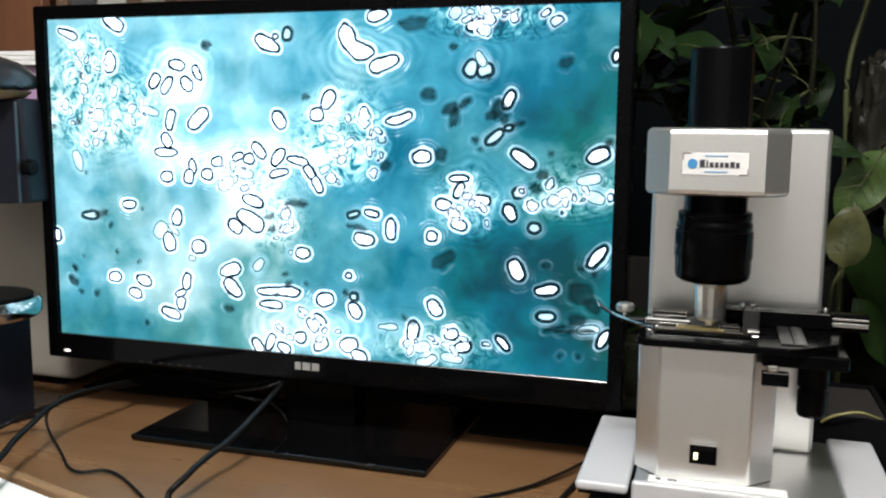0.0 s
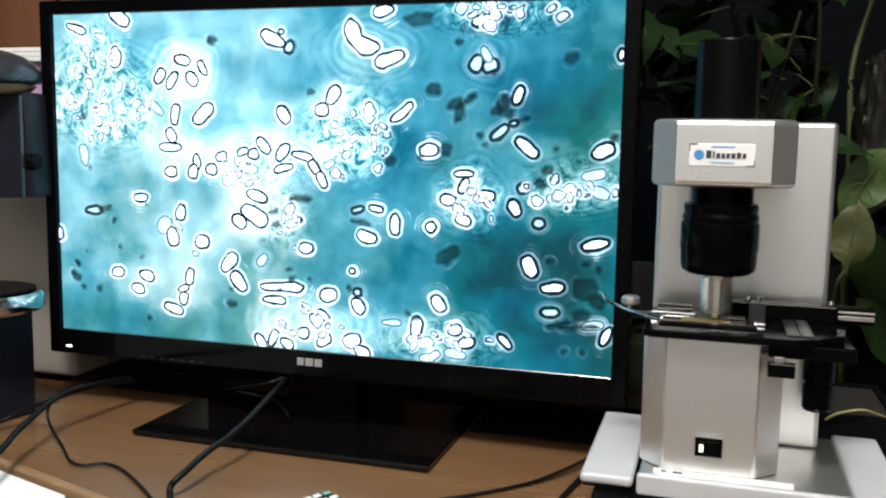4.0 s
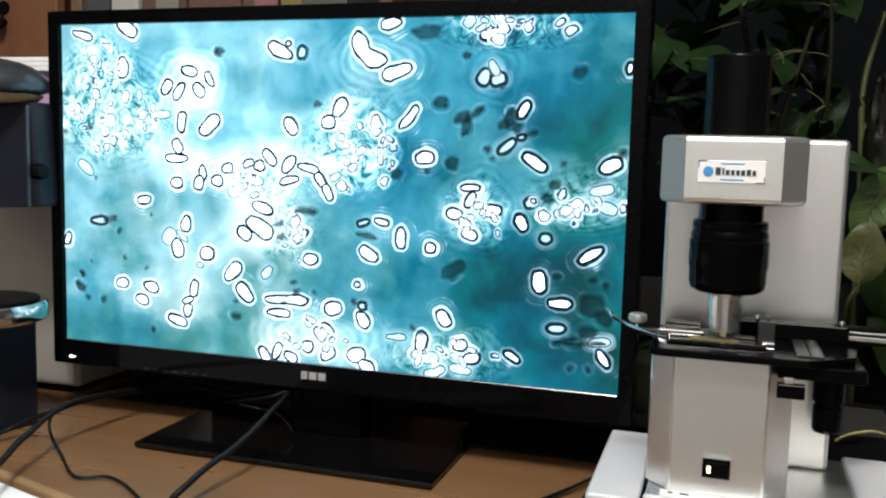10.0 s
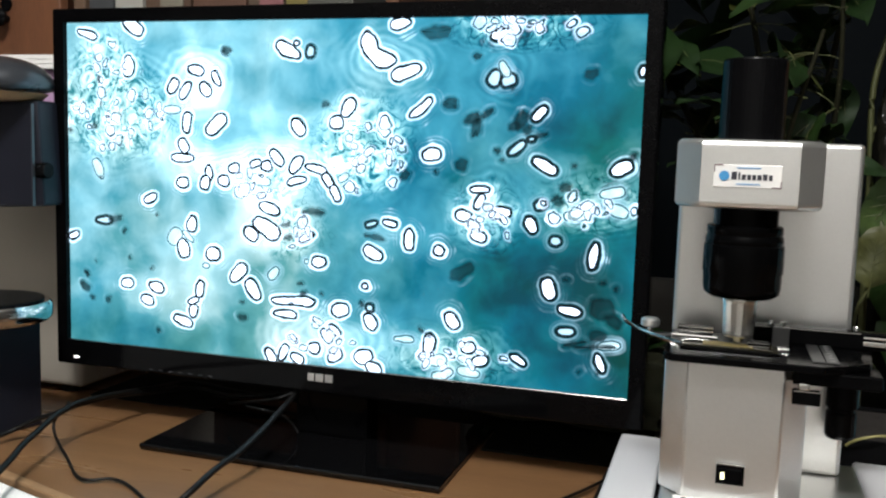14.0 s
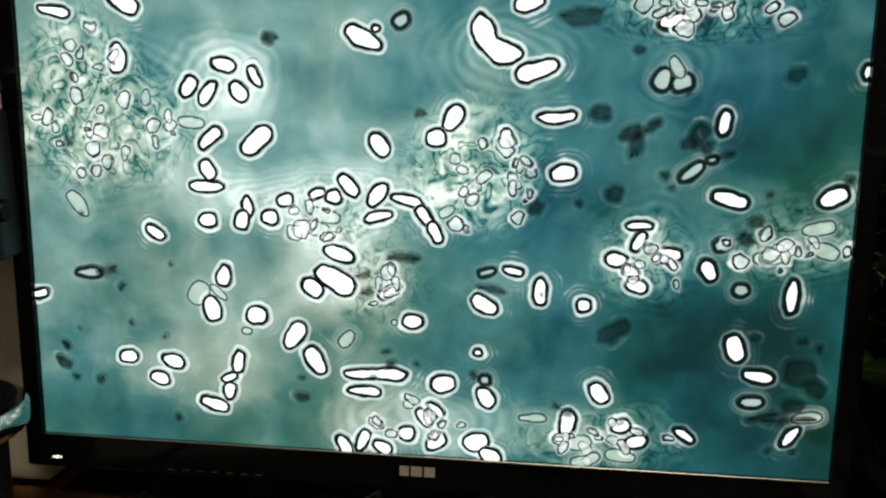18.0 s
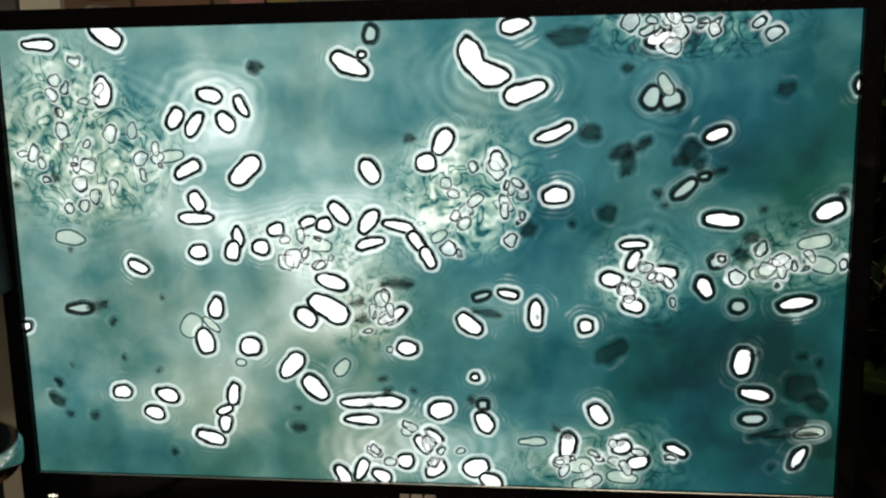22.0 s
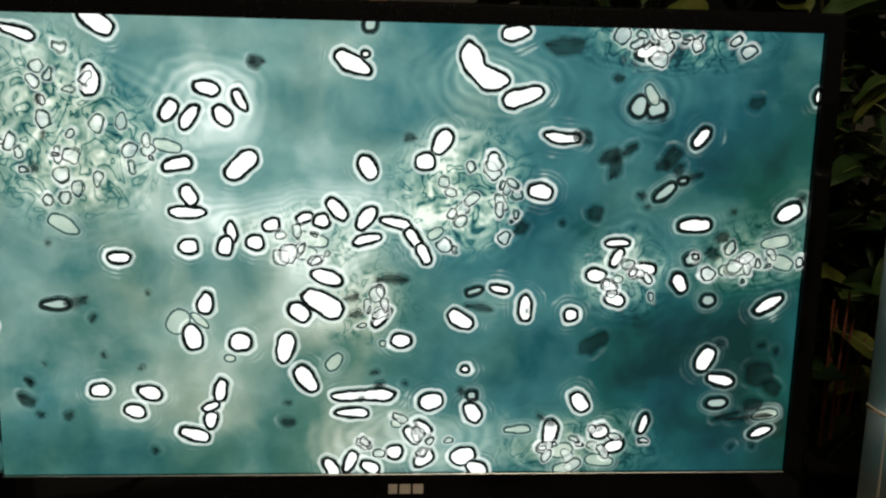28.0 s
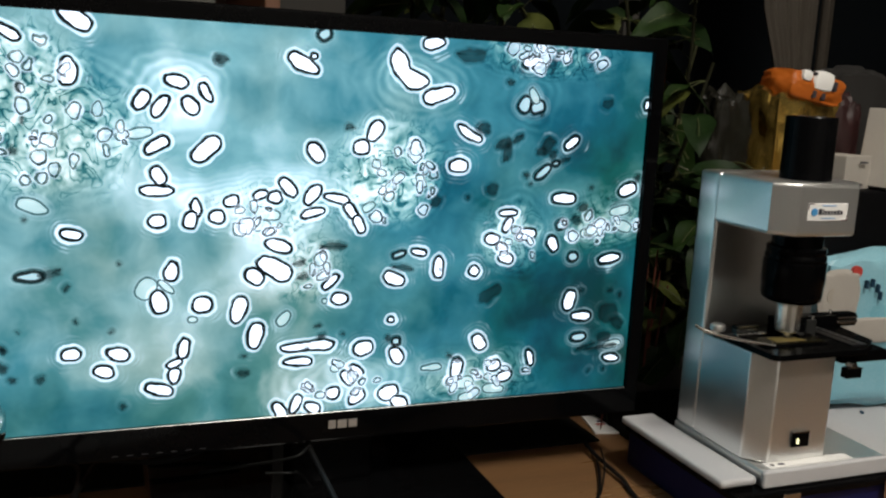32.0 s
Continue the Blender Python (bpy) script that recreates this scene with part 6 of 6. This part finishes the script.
    drift(drift_32, (0, -0.0222, 0.1754, 78), (6, -0.0277, 0.1517, 57), (9, -0.0199, 0.1631, 80), (13, -0.0202, 0.1610, 80), (16, -0.0163, 0.1744, 60), (17, -0.0147, 0.1775, 31), (19, -0.0197, 0.1813, 37), (22, -0.0295, 0.1893, 78), (23, -0.0290, 0.1899, 78), (28, -0.0336, 0.1979, 80), (30, -0.0312, 0.1971, 41), (32, -0.0273, 0.1945, 32))
    drift(drift_36, (0, 0.3510, 0.1451, 82), (6, 0.3511, 0.1418, 83), (9, 0.3502, 0.1434, 83), (13, 0.3515, 0.1424, 83), (16, 0.3507, 0.1407, 86), (17, 0.3514, 0.1396, 87), (19, 0.3536, 0.1450, 83), (22, 0.3545, 0.1416, 84), (28, 0.3537, 0.1458, 85), (30, 0.3521, 0.1434, 85), (32, 0.3520, 0.1399, 84))
    drift(drift_37, (0, 0.2388, 0.1008, 65), (6, 0.2441, 0.1003, 71), (9, 0.2398, 0.1003, 66), (13, 0.2467, 0.0973, 46), (16, 0.2461, 0.0982, 60), (17, 0.2474, 0.0986, 80), (19, 0.2464, 0.1027, 82), (22, 0.2477, 0.1044, 22), (23, 0.2470, 0.0998, 15), (25, 0.2475, 0.1084, -57), (28, 0.2535, 0.1089, -128), (30, 0.2550, 0.1031, -123), (32, 0.2584, 0.0946, -141))
    drift(drift_38, (0, 0.2563, 0.0383, -33), (6, 0.2545, 0.0467, -38), (9, 0.2555, 0.0459, -33), (13, 0.2541, 0.0436, -27), (16, 0.2583, 0.0417, -21), (17, 0.2554, 0.0396, -12), (19, 0.2570, 0.0395, -13), (22, 0.2550, 0.0361, -3), (23, 0.2519, 0.0355, -3), (25, 0.2551, 0.0325, 4), (28, 0.2529, 0.0322, 4), (30, 0.2501, 0.0329, 0), (32, 0.2531, 0.0319, -0))
    drift(drift_39, (0, 0.3366, 0.0429, 26), (6, 0.3366, 0.0426, 27), (9, 0.3361, 0.0431, 27), (13, 0.3357, 0.0431, 28), (16, 0.3363, 0.0427, 31), (17, 0.3364, 0.0423, 31), (19, 0.3376, 0.0437, 26), (22, 0.3381, 0.0429, 27), (23, 0.3380, 0.0425, 26), (25, 0.3359, 0.0419, 27), (28, 0.3374, 0.0438, 31), (30, 0.3353, 0.0443, 25), (32, 0.3359, 0.0418, 23))
    drift(drift_50, (0, 0.3384, -0.0644, 53), (6, 0.3277, -0.0540, 8), (9, 0.3217, -0.0524, 29), (13, 0.3110, -0.0502, 59), (16, 0.3117, -0.0496, 124), (17, 0.3079, -0.0452, 81), (19, 0.3142, -0.0375, 97), (20.5, 0.3142, -0.0360, 49), (22, 0.3153, -0.0333, 11), (23, 0.3123, -0.0346, 0), (25, 0.3175, -0.0400, 17), (28, 0.3255, -0.0397, 32), (30, 0.3231, -0.0362, 4), (32, 0.3181, -0.0392, 10))
    drift(drift_55, (0, -0.0258, -0.0477, 20), (6, -0.0205, -0.0459, 34), (9, -0.0192, -0.0477, 49), (13, -0.0216, -0.0490, 31), (16, -0.0246, -0.0465, 38), (17, -0.0263, -0.0478, 39), (19, -0.0240, -0.0492, 35), (22, -0.0152, -0.0460, 40), (23, -0.0181, -0.0483, 40), (25, -0.0228, -0.0556, 51), (28, -0.0225, -0.0530, 51), (30, -0.0152, -0.0494, 56), (32, -0.0152, -0.0563, 45))
    drift(drift_59, (0, 0.0718, -0.0573, -12), (6, 0.0687, -0.0620, -26), (9, 0.0660, -0.0645, -35), (13, 0.0639, -0.0632, -30), (16, 0.0572, -0.0598, -30), (17, 0.0584, -0.0591, -31), (19, 0.0543, -0.0560, -36), (22, 0.0481, -0.0537, -41), (23, 0.0483, -0.0523, -36), (25, 0.0501, -0.0535, -35), (28, 0.0471, -0.0549, -35), (30, 0.0504, -0.0545, -26), (32, 0.0542, -0.0556, -26))
    drift(drift_60, (0, 0.1537, -0.0503, -12), (6, 0.1452, -0.0447, 46), (9, 0.1420, -0.0522, 3), (13, 0.1360, -0.0545, -36), (16, 0.1516, -0.0546, 6), (17, 0.1418, -0.0535, 5), (19, 0.1420, -0.0562, 1), (22, 0.1464, -0.0545, 1), (23, 0.1504, -0.0531, 0), (25, 0.1506, -0.0551, 1), (28, 0.1460, -0.0504, 0), (30, 0.1509, -0.0499, -48), (32, 0.1471, -0.0497, -38))
    drift(drift_66, (0, -0.1023, -0.1027, 16), (6, -0.1094, -0.0980, 53), (9, -0.1094, -0.0959, 44), (13, -0.1106, -0.0974, 44), (16, -0.1111, -0.0951, 47), (17, -0.1126, -0.0939, 52), (19, -0.1089, -0.0930, 54), (22, -0.1087, -0.0931, 45), (23, -0.1097, -0.0916, 63), (25, -0.1053, -0.0888, 50), (28, -0.1062, -0.0816, 75), (30, -0.1051, -0.0808, 90), (32, -0.1094, -0.0831, 71))
    drift(drift_67, (0, -0.0997, -0.1241, -41), (6, -0.0950, -0.1213, -51), (9, -0.0945, -0.1210, -45), (13, -0.0912, -0.1165, -50), (16, -0.0909, -0.1142, -62), (17, -0.0934, -0.1157, -52), (19, -0.0909, -0.1145, -62), (22, -0.0887, -0.1129, -43), (23, -0.0886, -0.1106, -52), (25, -0.0864, -0.1105, -46), (28, -0.0886, -0.1098, -52), (30, -0.0936, -0.1103, -114), (32, -0.0926, -0.1104, -99))
    drift(drift_69, (0, -0.0048, -0.0770, 3), (6, -0.0059, -0.0758, 3), (9, -0.0064, -0.0743, 4), (13, -0.0051, -0.0764, 4), (16, -0.0048, -0.0764, 6), (17, -0.0047, -0.0746, 5), (19, -0.0039, -0.0757, 1), (22, -0.0051, -0.0755, -4), (23, -0.0044, -0.0745, 1), (25, -0.0043, -0.0765, 1), (28, -0.0042, -0.0742, 0), (30, -0.0056, -0.0745, -1), (32, -0.0043, -0.0750, -2))
    drift(drift_99, (0, 0.2374, -0.1656, -47), (6, 0.2351, -0.1691, -41), (9, 0.2372, -0.1674, -30), (13, 0.2356, -0.1677, -30), (16, 0.2324, -0.1687, -30), (17, 0.2322, -0.1664, -36), (19, 0.2300, -0.1649, -30), (22, 0.2232, -0.1618, -25), (23, 0.2241, -0.1602, -56), (25, 0.2228, -0.1616, -54), (28, 0.2181, -0.1524, -106), (30, 0.2206, -0.1511, -62), (32, 0.2231, -0.1536, -75))
    drift(drift_101, (0, 0.2510, -0.0834, 117), (6, 0.2638, -0.0839, 112), (9, 0.2646, -0.0831, 97), (13, 0.2635, -0.0869, 103), (16, 0.2671, -0.0894, 114), (17, 0.2661, -0.0889, 114), (19, 0.2721, -0.0842, 101), (22, 0.2748, -0.0833, 83), (23, 0.2744, -0.0870, 68), (25, 0.2756, -0.0899, 55), (28, 0.2709, -0.0910, 64), (30, 0.2673, -0.0878, 84), (32, 0.2692, -0.0878, 78))
    drift(drift_102, (0, 0.2853, -0.1032, 14), (6, 0.2875, -0.1059, 7), (9, 0.2878, -0.1048, 4), (13, 0.2884, -0.1087, -0), (16, 0.2881, -0.1110, -14), (17, 0.2894, -0.1091, -10), (19, 0.2887, -0.1105, -4), (22, 0.2864, -0.1111, -7), (23, 0.2858, -0.1121, -10), (25, 0.2891, -0.1112, -2), (28, 0.2868, -0.1104, -10), (30, 0.2861, -0.1107, -13), (32, 0.2866, -0.1071, -0))
    drift(drift_104, (0, 0.3475, -0.1530, 63), (6, 0.3441, -0.1564, 73), (9, 0.3388, -0.1600, 123), (13, 0.3267, -0.1630, 123), (16, 0.3190, -0.1642, 63), (17, 0.3192, -0.1582, 48), (19, 0.3191, -0.1652, 60), (22, 0.3232, -0.1664, 60), (23, 0.3241, -0.1661, 44), (25, 0.3276, -0.1609, 24), (28, 0.3287, -0.1607, 21), (30, 0.3220, -0.1582, -2), (32, 0.3317, -0.1608, -8))
    drift(drift_110, (0, -0.3514, -0.0711, 87), (6, -0.3532, -0.0757, 88), (9, -0.3498, -0.0703, 78), (13, -0.3466, -0.0660, 28), (16, -0.3460, -0.0629, 14), (17, -0.3469, -0.0655, 14), (19, -0.3513, -0.0628, 10), (22, -0.3560, -0.0610, 10), (32, -0.3600, -0.0680, 9))


motions()
